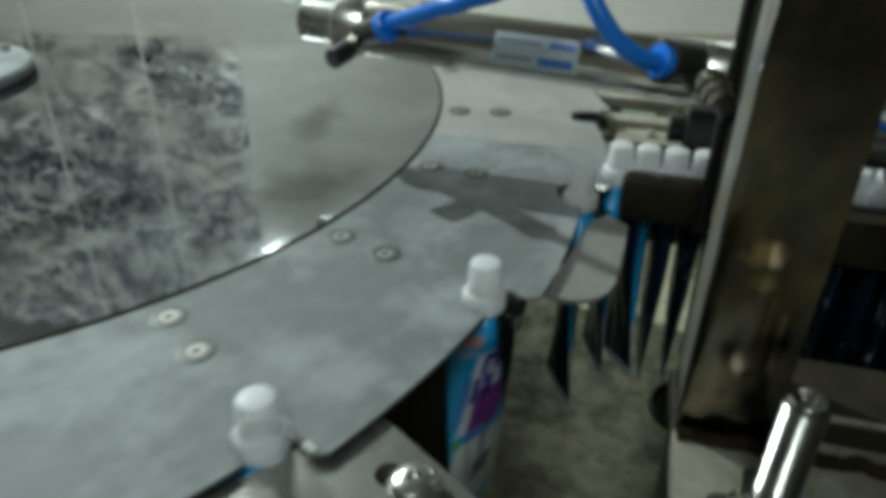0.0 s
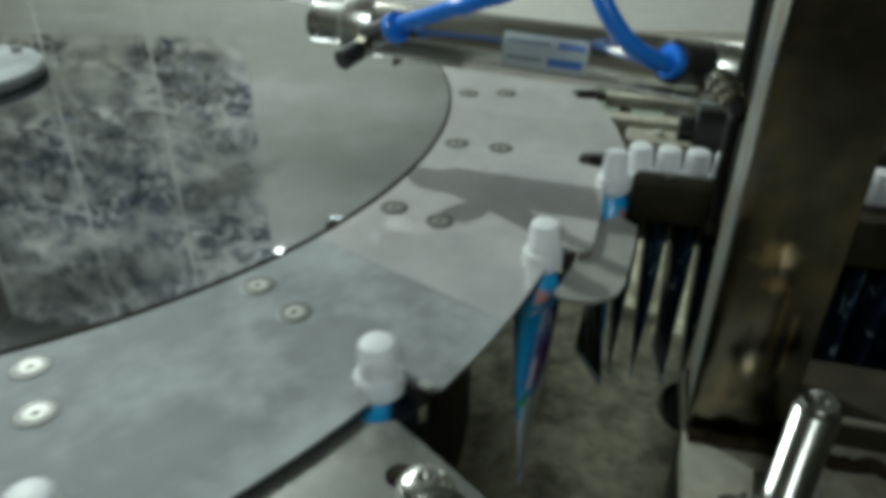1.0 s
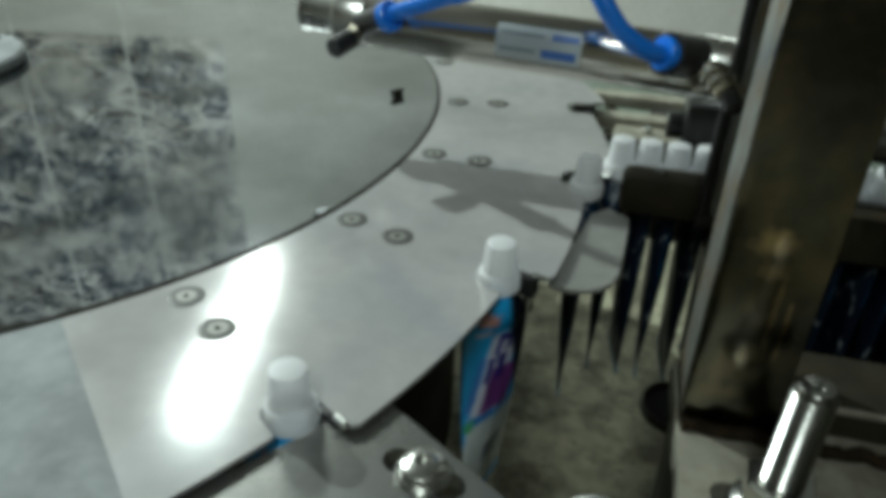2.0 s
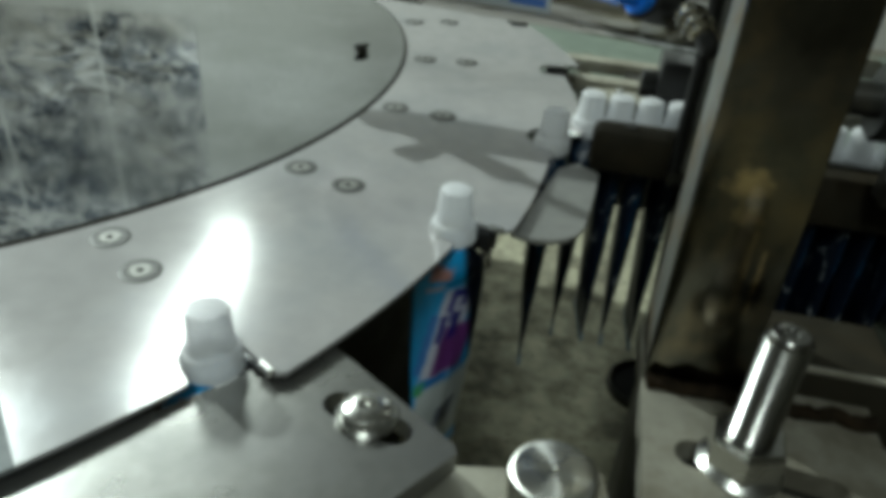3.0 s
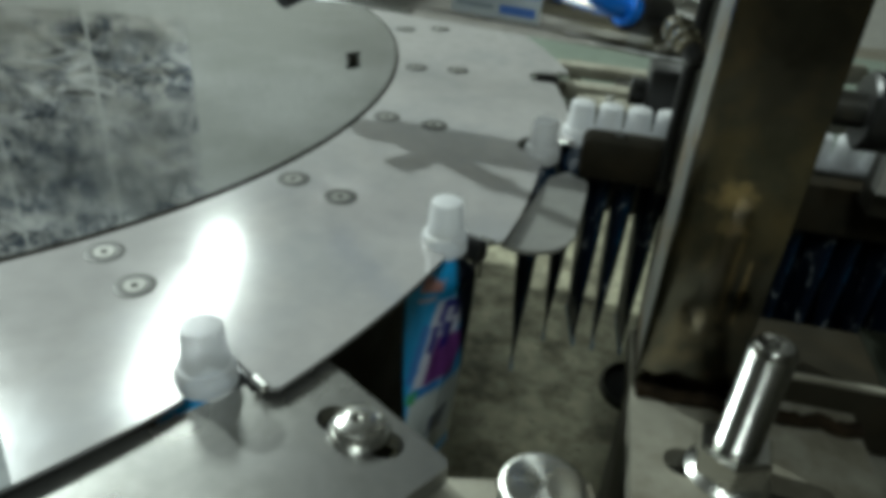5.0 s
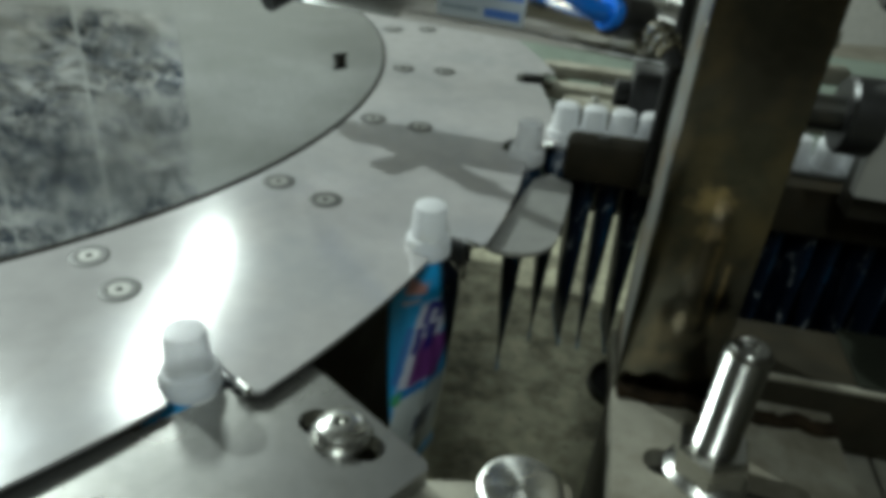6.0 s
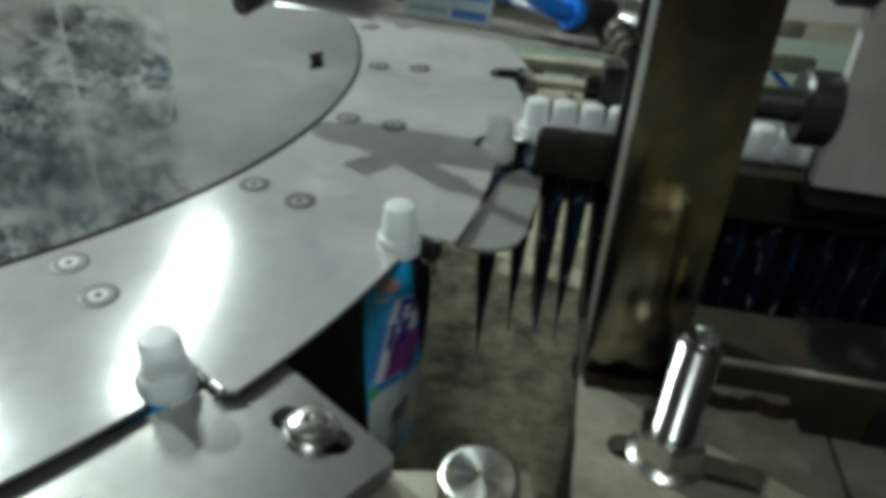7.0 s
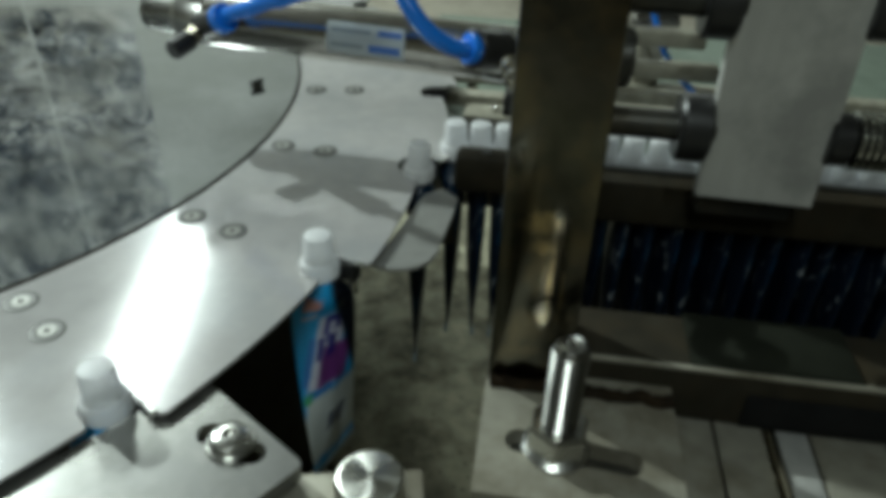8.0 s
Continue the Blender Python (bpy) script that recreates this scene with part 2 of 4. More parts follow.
def tube_material(name, navy):
    """Printed tube plastic; navy is how far an almost black navy covers the print, all round."""
    m = bpy.data.materials.new(name)
    m.use_nodes = True
    nt = m.node_tree
    b = nt.nodes["Principled BSDF"]
    b.inputs["Roughness"].default_value, b.inputs["Coat Weight"].default_value = 0.3, 0.3
    co = nt.nodes.new("ShaderNodeTexCoord")
    sp = nt.nodes.new("ShaderNodeSeparateXYZ")
    nt.links.new(co.outputs["Object"], sp.inputs[0])

    def mathn(op, a, c=0.0):
        n = nt.nodes.new("ShaderNodeMath")
        n.operation = op
        for i, v in enumerate((a, c)):
            if isinstance(v, bpy.types.NodeSocket):
                nt.links.new(v, n.inputs[i])
            else:
                n.inputs[i].default_value = v
        return n.outputs[0]

    # across: from one limb of the printed face to the other, -1 to 1; z: down from the shoulder
    across = mathn("MULTIPLY", mathn("ADD", mathn("MULTIPLY", sp.outputs[0], -0.819), mathn("MULTIPLY", sp.outputs[1], -0.574)), 1 / 0.0180)
    z = mathn("SUBTRACT", mathn("MULTIPLY", sp.outputs[2], 1.176), 0.0221)
    nz = nt.nodes.new("ShaderNodeTexNoise")
    nz.inputs["Scale"].default_value = 110
    nt.links.new(co.outputs["Object"], nz.inputs["Vector"])
    jig = mathn("MULTIPLY", mathn("SUBTRACT", nz.outputs[0], 0.5), 0.010)

    def band(value, centre, half, soft=0.002):
        d = mathn("ABSOLUTE", mathn("SUBTRACT", value, centre))
        r = nt.nodes.new("ShaderNodeMapRange")
        r.inputs[1].default_value, r.inputs[2].default_value, r.inputs[3].default_value, r.inputs[4].default_value = half - soft, half + soft, 1, 0
        nt.links.new(d, r.inputs[0])
        return r.outputs[0]

    def over(col, fac, colour):
        n = nt.nodes.new("ShaderNodeMix")
        n.data_type = "RGBA"
        nt.links.new(fac, n.inputs["Factor"])
        if isinstance(col, tuple):
            n.inputs["A"].default_value = col
        else:
            nt.links.new(col, n.inputs["A"])
        n.inputs["B"].default_value = (*colour, 1)
        return n.outputs["Result"]

    zz = mathn("ADD", z, jig)
    # lettering leans: its strokes run down towards the bright limb
    lean = mathn("ADD", mathn("ADD", across, mathn("MULTIPLY", mathn("ADD", z, 0.08), -9.0)), mathn("MULTIPLY", jig, 18))

    def blot(uc, uh, zc, zh, soft=0.0010):
        return mathn("MULTIPLY", band(lean, uc, uh, 0.07), band(zz, zc, zh, soft))

    col = (0.008, 0.35, 0.76, 1)
    col = over(col, blot(0.75, 0.95, -0.158, 0.034, 0.004), (0.62, 0.68, 0.70))
    col = over(col, blot(0.14, 0.44, -0.085, 0.034, 0.003), (0.62, 0.64, 0.78))
    col = over(col, blot(-0.42, 0.09, -0.090, 0.022), (0.05, 0.20, 0.62))
    col = over(col, blot(0.44, 0.46, -0.098, 0.019, 0.003), (0.20, 0.05, 0.27))
    col = over(col, blot(0.00, 0.09, -0.060, 0.0075), (0.02, 0.02, 0.26))
    col = over(col, blot(0.16, 0.18, -0.055, 0.0030), (0.02, 0.02, 0.26))
    col = over(col, blot(0.34, 0.09, -0.060, 0.0065), (0.02, 0.02, 0.26))
    col = over(col, blot(-0.12, 0.10, -0.080, 0.0110), (0.02, 0.02, 0.26))
    col = over(col, blot(0.24, 0.11, -0.079, 0.0095), (0.02, 0.02, 0.26))
    col = over(col, blot(0.10, 0.06, -0.071, 0.0040), (0.02, 0.02, 0.26))
    col = over(col, blot(-0.58, 0.30, -0.038, 0.0042), (0.52, 0.26, 0.25))
    col = over(col, blot(-0.62, 0.22, -0.048, 0.0018), (0.42, 0.45, 0.62))
    col = over(col, blot(0.12, 0.40, -0.121, 0.0035), (0.02, 0.22, 0.62))
    col = over(col, blot(-0.22, 0.14, -0.124, 0.0050), (0.05, 0.36, 0.16))
    col = over(col, blot(0.85, 0.25, -0.158, 0.0090), (0.12, 0.14, 0.20))
    # almost black where normals turn away or past one limb; navy along the other
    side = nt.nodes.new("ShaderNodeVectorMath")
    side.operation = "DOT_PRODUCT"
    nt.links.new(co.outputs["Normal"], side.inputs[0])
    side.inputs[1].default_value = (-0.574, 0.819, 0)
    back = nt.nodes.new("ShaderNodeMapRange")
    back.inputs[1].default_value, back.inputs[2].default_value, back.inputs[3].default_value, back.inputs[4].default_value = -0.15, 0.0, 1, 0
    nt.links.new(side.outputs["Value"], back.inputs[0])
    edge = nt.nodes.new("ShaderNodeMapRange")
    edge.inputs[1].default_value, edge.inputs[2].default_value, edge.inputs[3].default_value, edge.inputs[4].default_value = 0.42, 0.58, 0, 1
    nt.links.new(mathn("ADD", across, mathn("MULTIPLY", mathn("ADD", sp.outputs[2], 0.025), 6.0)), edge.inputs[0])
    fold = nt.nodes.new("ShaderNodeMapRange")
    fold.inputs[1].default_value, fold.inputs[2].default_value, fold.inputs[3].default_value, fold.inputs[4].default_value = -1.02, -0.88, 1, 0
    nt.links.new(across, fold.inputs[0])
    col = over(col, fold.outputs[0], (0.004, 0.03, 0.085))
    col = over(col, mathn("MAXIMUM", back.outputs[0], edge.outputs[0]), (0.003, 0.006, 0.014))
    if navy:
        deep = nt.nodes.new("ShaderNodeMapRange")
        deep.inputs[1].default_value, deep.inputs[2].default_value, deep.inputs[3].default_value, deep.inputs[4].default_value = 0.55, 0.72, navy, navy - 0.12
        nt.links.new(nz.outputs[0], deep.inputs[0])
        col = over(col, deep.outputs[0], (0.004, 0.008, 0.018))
        # glints on the squeezed wall's creases, painted as pale lines, other on each tube
        lot = nt.nodes.new("ShaderNodeObjectInfo")
        shift = nt.nodes.new("ShaderNodeVectorMath")
        shift.operation = "MULTIPLY_ADD"
        nt.links.new(co.outputs["Object"], shift.inputs[0])
        shift.inputs[1].default_value = (1, 1, 0.28)
        nt.links.new(lot.outputs["Random"], shift.inputs[2])
        glint = nt.nodes.new("ShaderNodeTexNoise")
        glint.inputs["Scale"].default_value, glint.inputs["Detail"].default_value, glint.inputs["Distortion"].default_value = 42, 1, 1.1
        nt.links.new(shift.outputs[0], glint.inputs["Vector"])
        patchy = nt.nodes.new("ShaderNodeMapRange")
        patchy.inputs[1].default_value, patchy.inputs[2].default_value, patchy.inputs[3].default_value, patchy.inputs[4].default_value = 0.5, 0.62, 0, 0.8
        nt.links.new(nz.outputs[0], patchy.inputs[0])
        col = over(col, mathn("MULTIPLY", band(glint.outputs[0], 0.5, 0.010, 0.009), patchy.outputs[0]), (0.36, 0.39, 0.41))
        b.inputs["Roughness"].default_value, b.inputs["Coat Weight"].default_value, b.inputs["Specular IOR Level"].default_value = 0.3, 0.0, 0.22
    nt.links.new(col, b.inputs["Base Color"])
    # dents of the thin tube wall, other on each tube
    own = nt.nodes.new("ShaderNodeObjectInfo")
    move = nt.nodes.new("ShaderNodeVectorMath")
    move.operation = "MULTIPLY_ADD"
    nt.links.new(co.outputs["Object"], move.inputs[0])
    move.inputs[1].default_value = (1, 1, 0.3)
    nt.links.new(own.outputs["Random"], move.inputs[2])
    dent = nt.nodes.new("ShaderNodeTexNoise")
    dent.inputs["Scale"].default_value, dent.inputs["Detail"].default_value = 55, 1
    nt.links.new(move.outputs[0], dent.inputs["Vector"])
    bp = nt.nodes.new("ShaderNodeBump")
    bp.inputs["Strength"].default_value, bp.inputs["Distance"].default_value = 0.9, 0.008
    nt.links.new(dent.outputs[0], bp.inputs["Height"])
    nt.links.new(bp.outputs[0], b.inputs["Normal"])
    return m


TURNED = material("turned_steel", (0.7, 0.7, 0.66), 0.32, 1.0, 0.04, 80)
TURNED.node_tree.nodes["Principled BSDF"].inputs["Anisotropic"].default_value = 0.9
tangent = TURNED.node_tree.nodes.new("ShaderNodeTangent")
tangent.direction_type, tangent.axis = "RADIAL", "Z"
TURNED.node_tree.links.new(tangent.outputs[0], TURNED.node_tree.nodes["Principled BSDF"].inputs["Tangent"])
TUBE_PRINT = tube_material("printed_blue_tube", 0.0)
TUBE_NAVY = tube_material("navy_tube", 0.97)
CLEAR_TAIL = material("clear_tube_tail", (0.25, 0.33, 0.38), 0.15, 0.0, 0.1, 90, coat=0.5)
GLOW = bpy.data.materials.new("lamp_glow")
GLOW.use_nodes = True
GLOW.node_tree.nodes["Principled BSDF"].inputs["Emission Color"].default_value = (0.93, 1, 0.94, 1)
GLOW.node_tree.nodes["Principled BSDF"].inputs["Emission Strength"].default_value = 6


# ---- mesh helpers ----
def mesh_of(name, bm, mat, smooth=True):
    me = bpy.data.meshes.new(name)
    bmesh.ops.recalc_face_normals(bm, faces=bm.faces[:])
    bm.to_mesh(me)
    bm.free()
    me.materials.append(mat)
    if smooth:
        me.shade_smooth()
        me.set_sharp_from_angle(angle=radians(32))
    return me


def thing(name, m, label, category, group="", kind=""):
    ob = new(name)
    ob.empty_display_size = 0.02
    ob.matrix_world = m
    return tagged(ob, label, category, group, kind)


def part(name, bm, mat, parent, label="", m=None):
    ob = new(name, mesh_of(name, bm, mat) if isinstance(bm, bmesh.types.BMesh) else bm)
    ob.parent = parent
    if m is not None:
        ob.matrix_basis = m
    return tagged(ob, label)


def solid(name, bm, mat, label="", category="", group="", kind="", m=None):
    ob = new(name, mesh_of(name, bm, mat))
    if m is not None:
        ob.matrix_world = m
    return tagged(ob, label, category, group, kind)


def box(bm, x0, x1, y0, y1, z0, z1, bevel=0.0):
    vs = [bm.verts.new((x, y, z)) for z in (z0, z1) for x, y in ((x0, y0), (x1, y0), (x1, y1), (x0, y1))]
    fs = [bm.faces.new([vs[i] for i in q]) for q in ((3, 2, 1, 0), (4, 5, 6, 7), (0, 1, 5, 4), (1, 2, 6, 5), (2, 3, 7, 6), (3, 0, 4, 7))]
    if bevel:
        es = list({e for f in fs for e in f.edges})
        bmesh.ops.bevel(bm, geom=es, offset=bevel, segments=2, affect="EDGES", profile=0.5)
    return bm


def lathe(bm, profile, seg=32, m=Matrix()):
    """A turned solid round z from (radius, height) pairs."""
    rings = []
    for r, z in profile:
        if r < 1e-6:
            rings.append([bm.verts.new(m @ Vector((0, 0, z)))])
        else:
            rings.append([bm.verts.new(m @ Vector((r * math.cos(2 * math.pi * i / seg), r * math.sin(2 * math.pi * i / seg), z))) for i in range(seg)])
    for a, b in zip(rings, rings[1:]):
        for i in range(seg):
            j = (i + 1) % seg
            if len(a) == 1 and len(b) > 1:
                bm.faces.new((a[0], b[j], b[i]))
            elif len(b) == 1 and len(a) > 1:
                bm.faces.new((a[i], a[j], b[0]))
            elif len(a) > 1:
                bm.faces.new((a[i], a[j], b[j], b[i]))
    return bm


def axis(p0, p1):
    """The pose whose z runs from p0 to p1."""
    d = Vector(p1) - Vector(p0)
    return Matrix.Translation(p0) @ d.to_track_quat("Z", "Y").to_matrix().to_4x4()


def rod(bm, p0, p1, r, seg=24, chamfer=0.0):
    h = (Vector(p1) - Vector(p0)).length
    c = chamfer
    return lathe(bm, [(0, 0), (r - c, 0), (r, c), (r, h - c), (r - c, h), (0, h)] if c else [(0, 0), (r, 0), (r, h), (0, h)], seg, axis(p0, p1))


def plate(bm, outer, z0, z1, holes=()):
    """A flat plate with that outline and holes."""
    loops = []
    for pts in (outer, *holes):
        vs = [bm.verts.new((x, y, z1)) for x, y in pts]
        loops.append([bm.edges.new((a, b)) for a, b in zip(vs, vs[1:] + vs[:1])])
    made = bmesh.ops.triangle_fill(bm, edges=[e for l in loops for e in l], use_beauty=True)
    top = [f for f in made["geom"] if isinstance(f, bmesh.types.BMFace)]
    bmesh.ops.recalc_face_normals(bm, faces=top)
    ext = bmesh.ops.extrude_face_region(bm, geom=top)
    bmesh.ops.translate(bm, vec=(0, 0, z0 - z1), verts=[v for v in ext["geom"] if isinstance(v, bmesh.types.BMVert)])
    bmesh.ops.dissolve_limit(bm, angle_limit=0.01, verts=bm.verts[:], edges=bm.edges[:])
    return bm


def oblong(cx, cy, length, width, angle, n=8):
    a = radians(angle)
    pts = []
    for s, start in ((1, -90), (-1, 90)):
        for i in range(n + 1):
            q = radians(start + 180 * i / n)
            px, py = s * (length - width) / 2 + width / 2 * math.cos(q), width / 2 * math.sin(q)
            pts.append((cx + px * math.cos(a) - py * math.sin(a), cy + px * math.sin(a) + py * math.cos(a)))
    return pts


def sweep(bm, pts, r, seg=16, steps=10):
    """A hose through points, as a smooth curve."""
    pts = [Vector(p) for p in pts]
    line = []
    ext = [pts[0] * 2 - pts[1], *pts, pts[-1] * 2 - pts[-2]]
    for a, b, c, d in zip(ext, ext[1:], ext[2:], ext[3:]):
        for i in range(steps):
            t = i / steps
            line.append(0.5 * (2 * b + (c - a) * t + (2 * a - 5 * b + 4 * c - d) * t * t + (3 * b - a - 3 * c + d) * t ** 3))
    line.append(pts[-1])
    rings = []
    up = Vector((0.1, 0.2, 1)).normalized()
    for i, p in enumerate(line):
        d = (line[min(i + 1, len(line) - 1)] - line[max(i - 1, 0)]).normalized()
        s = d.cross(up).normalized()
        w = s.cross(d)
        rings.append([bm.verts.new(p + r * (math.cos(2 * math.pi * k / seg) * s + math.sin(2 * math.pi * k / seg) * w)) for k in range(seg)])
    for a, b in zip(rings, rings[1:]):
        for k in range(seg):
            j = (k + 1) % seg
            bm.faces.new((a[k], a[j], b[j], b[k]))
    bm.faces.new(rings[0])
    bm.faces.new(rings[-1][::-1])
    return bm


def nbm():
    return bmesh.new()


# ---- the hall round the machine ----
solid("floor", box(nbm(), -3.5, 3.5, -2.5, 4.5, -0.1, 0.0), FLOOR, "worn grey concrete factory floor", "floor", kind="structure")
solid("ceiling", box(nbm(), -3.5, 3.5, -2.5, 4.5, 4.2, 4.3), CEIL, "plain grey factory ceiling", "ceiling", kind="structure")
solid("wall_north", box(nbm(), -3.5, 3.5, 4.5, 4.6, 0, 4.2), WALL, "pale factory wall", "wall", kind="structure")
solid("wall_south", box(nbm(), -3.5, 3.5, -2.6, -2.5, 0, 4.2), DARK_WALL, "dark factory wall", "wall", kind="structure")
solid("wall_west", box(nbm(), -3.6, -3.5, -2.5, 4.5, 0, 4.2), DARK_WALL, "dark factory wall", "wall", kind="structure")
solid("wall_east", box(nbm(), 3.5, 3.6, -2.5, 4.5, 0, 4.2), DARK_WALL, "dark factory wall", "wall", kind="structure")

# ---- the machine bed ----
BED_Z = 0.565
bed = thing("machine_bed", pose(0, 0, 0), "grimy olive-grey machine bed with stains", "machine bed")
part("top_sheet", box(nbm(), -1.1, 1.0, -0.6, 1.7, BED_Z - 0.012, BED_Z, 0.002), BED, bed)
part("frame", box(nbm(), -1.08, 0.98, -0.58, 1.68, 0.0, BED_Z - 0.012, 0.004), BASE, bed)
sleeve = thing("pipe_sleeve", pose(0.314, 0.676, BED_Z), "dark open pipe sleeve standing on the machine bed", "pipe")
part("pipe", lathe(nbm(), [(0.043, 0.0), (0.043, 0.008), (0.041, 0.010), (0.038, 0.008), (0.038, 0.001)], 28), DARK_METAL, sleeve)
part("opening", lathe(nbm(), [(0, 0.002), (0.0378, 0.002), (0.0378, 0.004), (0, 0.004)], 28), HOLE, sleeve, "black opening")

# ---- rotary table ----
CX, CY, TOP = -0.370, 0.629, 0.950
STATIONS, R_TUBE = 23, 0.514
PITCH = 360 / STATIONS
REST = -32.9
R_DISC = 0.395


def polar(r, deg):
    return (r * math.cos(radians(deg)), r * math.sin(radians(deg)))


table = thing("rotary_table", pose(CX, CY, 0), "large steel rotary table with a notched ring carrying tubes", "rotary table")
part("drum", lathe(nbm(), [(0, 0.60), (0.414, 0.60), (0.420, 0.61), (0.420, 0.9), (0.452, 0.925), (0.452, 0.9455), (0, 0.9455)], 96), BEAM, table, "dark oily drum under the plates")
disc = part("disc", lathe(nbm(), [(0, TOP - 0.003), (R_DISC - 0.0018, TOP - 0.003), (R_DISC - 0.0018, TOP + 0.0012), (R_DISC - 0.006, TOP + 0.0012), (0, TOP + 0.0012)], 160),
            DISC_STEEL, table, "polished scuffed steel inner disc")


part("rim", lathe(nbm(), [(R_DISC - 0.0017, TOP - 0.003), (R_DISC - 0.0002, TOP - 0.003), (R_DISC - 0.0002, TOP + 0.0008), (R_DISC - 0.0008, TOP + 0.0012), (R_DISC - 0.0017, TOP + 0.0012)], 160),
     BEAM, table, "grimy dark rim of the disc")


def ring_outline(first, count, seam):
    """One ring segment that starts at the angle seam and holds that many stations below it."""
    out = []
    a0, a1 = seam, seam - count * PITCH
    n = count * 8
    inner = [polar(R_DISC + 0.0008, a0 + (a1 - a0) * i / n) for i in range(n + 1)]

    def edge(a):
        """The saw-toothed radius."""
        q = ((first + 1.75 - a) % PITCH) / PITCH
        return 0.522 + 0.016 * max(0.0, q - 0.19) / 0.81

    k = 0
    marks = []
    while True:
        s = first - k * PITCH
        if s < a1:
            break
        marks.append(s)
        k += 1
    outer = []
    a = a0
    for s in marks:
        stop = s + 1.9
        steps = max(2, int(abs(a - stop) / 1.5))
        if a > stop:
            outer += [polar(edge(a + (stop + 0.18 - a) * i / steps), a + (stop + 0.18 - a) * i / steps) for i in range(steps + 1)]
        outer += [polar(0.5355, s + 1.72), polar(0.531, s + 1.62), polar(0.512, s + 1.55), polar(0.506, s + 1.2), polar(0.5035, s + 0.6), polar(0.5035, s - 0.5),
                  polar(0.506, s - 0.95), polar(0.512, s - 1.15), polar(0.5215, s - 1.2)]
        a = s - 1.35
    steps = max(2, int(abs(a - a1) / 1.5))
    outer += [polar(edge(a + (a1 - a) * i / steps), a + (a1 - a) * i / steps) for i in range(steps + 1)]
    return inner + outer[::-1]


SEAM = -55.9 + 5 * PITCH
screw_mesh = mesh_of("screw", lathe(nbm(), [(0.0092, 0.0), (0.0088, 0.0002), (0.0064, 0.0002), (0.0052, 0.0001)], 24), SCREW)
head_mesh = mesh_of("screw_head", lathe(nbm(), [(0.0050, 0.0001), (0.0047, 0.0004), (0.0019, 0.0004), (0.0016, 0.0002), (0, 0.0002)], 20), SCREW_HEAD)
socket_mesh = mesh_of("socket", lathe(nbm(), [(0, 0.0002), (0.0016, 0.0002), (0.0016, 0.0004), (0, 0.0004)], 6), HOLE)
clip_bm = box(nbm(), -0.012, 0.006, -0.0045, 0.0045, 0.935, 0.9472, 0.0018)
clip_mesh = mesh_of("finger", clip_bm, BLACK)
pin_mesh = mesh_of("pin", lathe(nbm(), [(0, 0), (0.0025, 0), (0.0028, 0.001), (0.0028, 0.010), (0.002, 0.0115), (0, 0.0115)], 14), ZINC)
start = SEAM
index = 0
for count, mat, text in ((5, RING_STEEL, "bright brushed steel ring segment"), (5, RING_DULL, "dull smeared steel ring segment"), (5, RING_STEEL, ""), (4, RING_DULL, ""), (4, RING_STEEL, "")):
    first = REST + 3 * PITCH - index * PITCH
    ob = part("ring_segment", plate(nbm(), ring_outline(first, count, start - 0.04), TOP - 0.0022, TOP), mat, table, text)
    for k in range(count):
        s = first - k * PITCH
        for r, da in ((0.411, 0.4), (0.4448, 0.4)):
            x, y = polar(r, s + da)
            part("screw", screw_mesh, None, ob, "", pose(x, y, TOP + 0.0002))
            part("screw_head", head_mesh, None, ob, "", pose(x, y, TOP + 0.0002))
            part("socket", socket_mesh, None, ob, "", pose(x, y, TOP + 0.0002))
            part("finger", clip_mesh, None, ob, "", pose(*polar(0.523, s + 1.85), 0, 0, 0, s)) if r < 0.43 else part("pin", pin_mesh, None, ob, "", pose(*polar(0.525, s + 1.9), 0.9238))
        # polished rod added for the shine at the tooth's flank corner
        f = nbm()
        rod(f, (*polar(0.5265, s + 1.60), TOP - 0.0008), (*polar(0.5345, s + 1.62), TOP - 0.0008), 0.0019, 14, 0.0006)
        part("notch_insert", f, BRIGHT_STEEL, ob, "added polished rod for the shine on the notch flank")
    index += count
    start -= count * PITCH
knob = part("locking_screw", lathe(nbm(), [(0.0058, 0), (0.0056, 0.001), (0.005, 0.0016), (0.0045, 0.004), (0.0028, 0.0046), (0.0024, 0.0066), (0, 0.007)], 16), DARK_METAL, table, "small dark locking screw",
            pose(*polar(0.359, -0.64), TOP + 0.001))
wing = nbm()
box(wing, -0.0065, 0.0065, -0.0022, 0.0022, 0.0036, 0.0066, 0.001)
part("wing", wing, DARK_METAL, knob, "", pose(0, 0, 0, 0, 0, 40))

hub = thing("hub_cover", pose(-0.428, 0.662, TOP + 0.0015), "round steel hub cover over the table centre", "hub")
part("cover", lathe(nbm(), [(0, 0), (0.074, 0), (0.076, 0.002), (0.076, 0.008), (0.073, 0.0105), (0, 0.0105)], 64), RING_DULL, hub)
part("cap_screw", lathe(nbm(), [(0, 0.0105), (0.005, 0.0105), (0.005, 0.015), (0.004, 0.016), (0, 0.016)], 16), ZINC, hub, "bright cap screw", pose(0.03, 0.053, 0))

# ---- guide plate in front ----
arc = [(CX + 0.5235 * math.cos(radians(a)), CY + 0.5235 * math.sin(radians(a))) for a in np.linspace(-45.2, -80, 26)]
GZ = 0.945
outline = [(0.0085, 0.2575), (0.0155, 0.2600), (0.020, 0.2555), (0.0615, 0.2125), (0.062, 0.209), (-0.035, 0.113), (-0.16, 0.055), (-0.275, 0.03)] + arc[::-1]
guide = thing("guide_plate", pose(0, 0, 0), "milled steel guide plate along the table's rim", "guide plate")
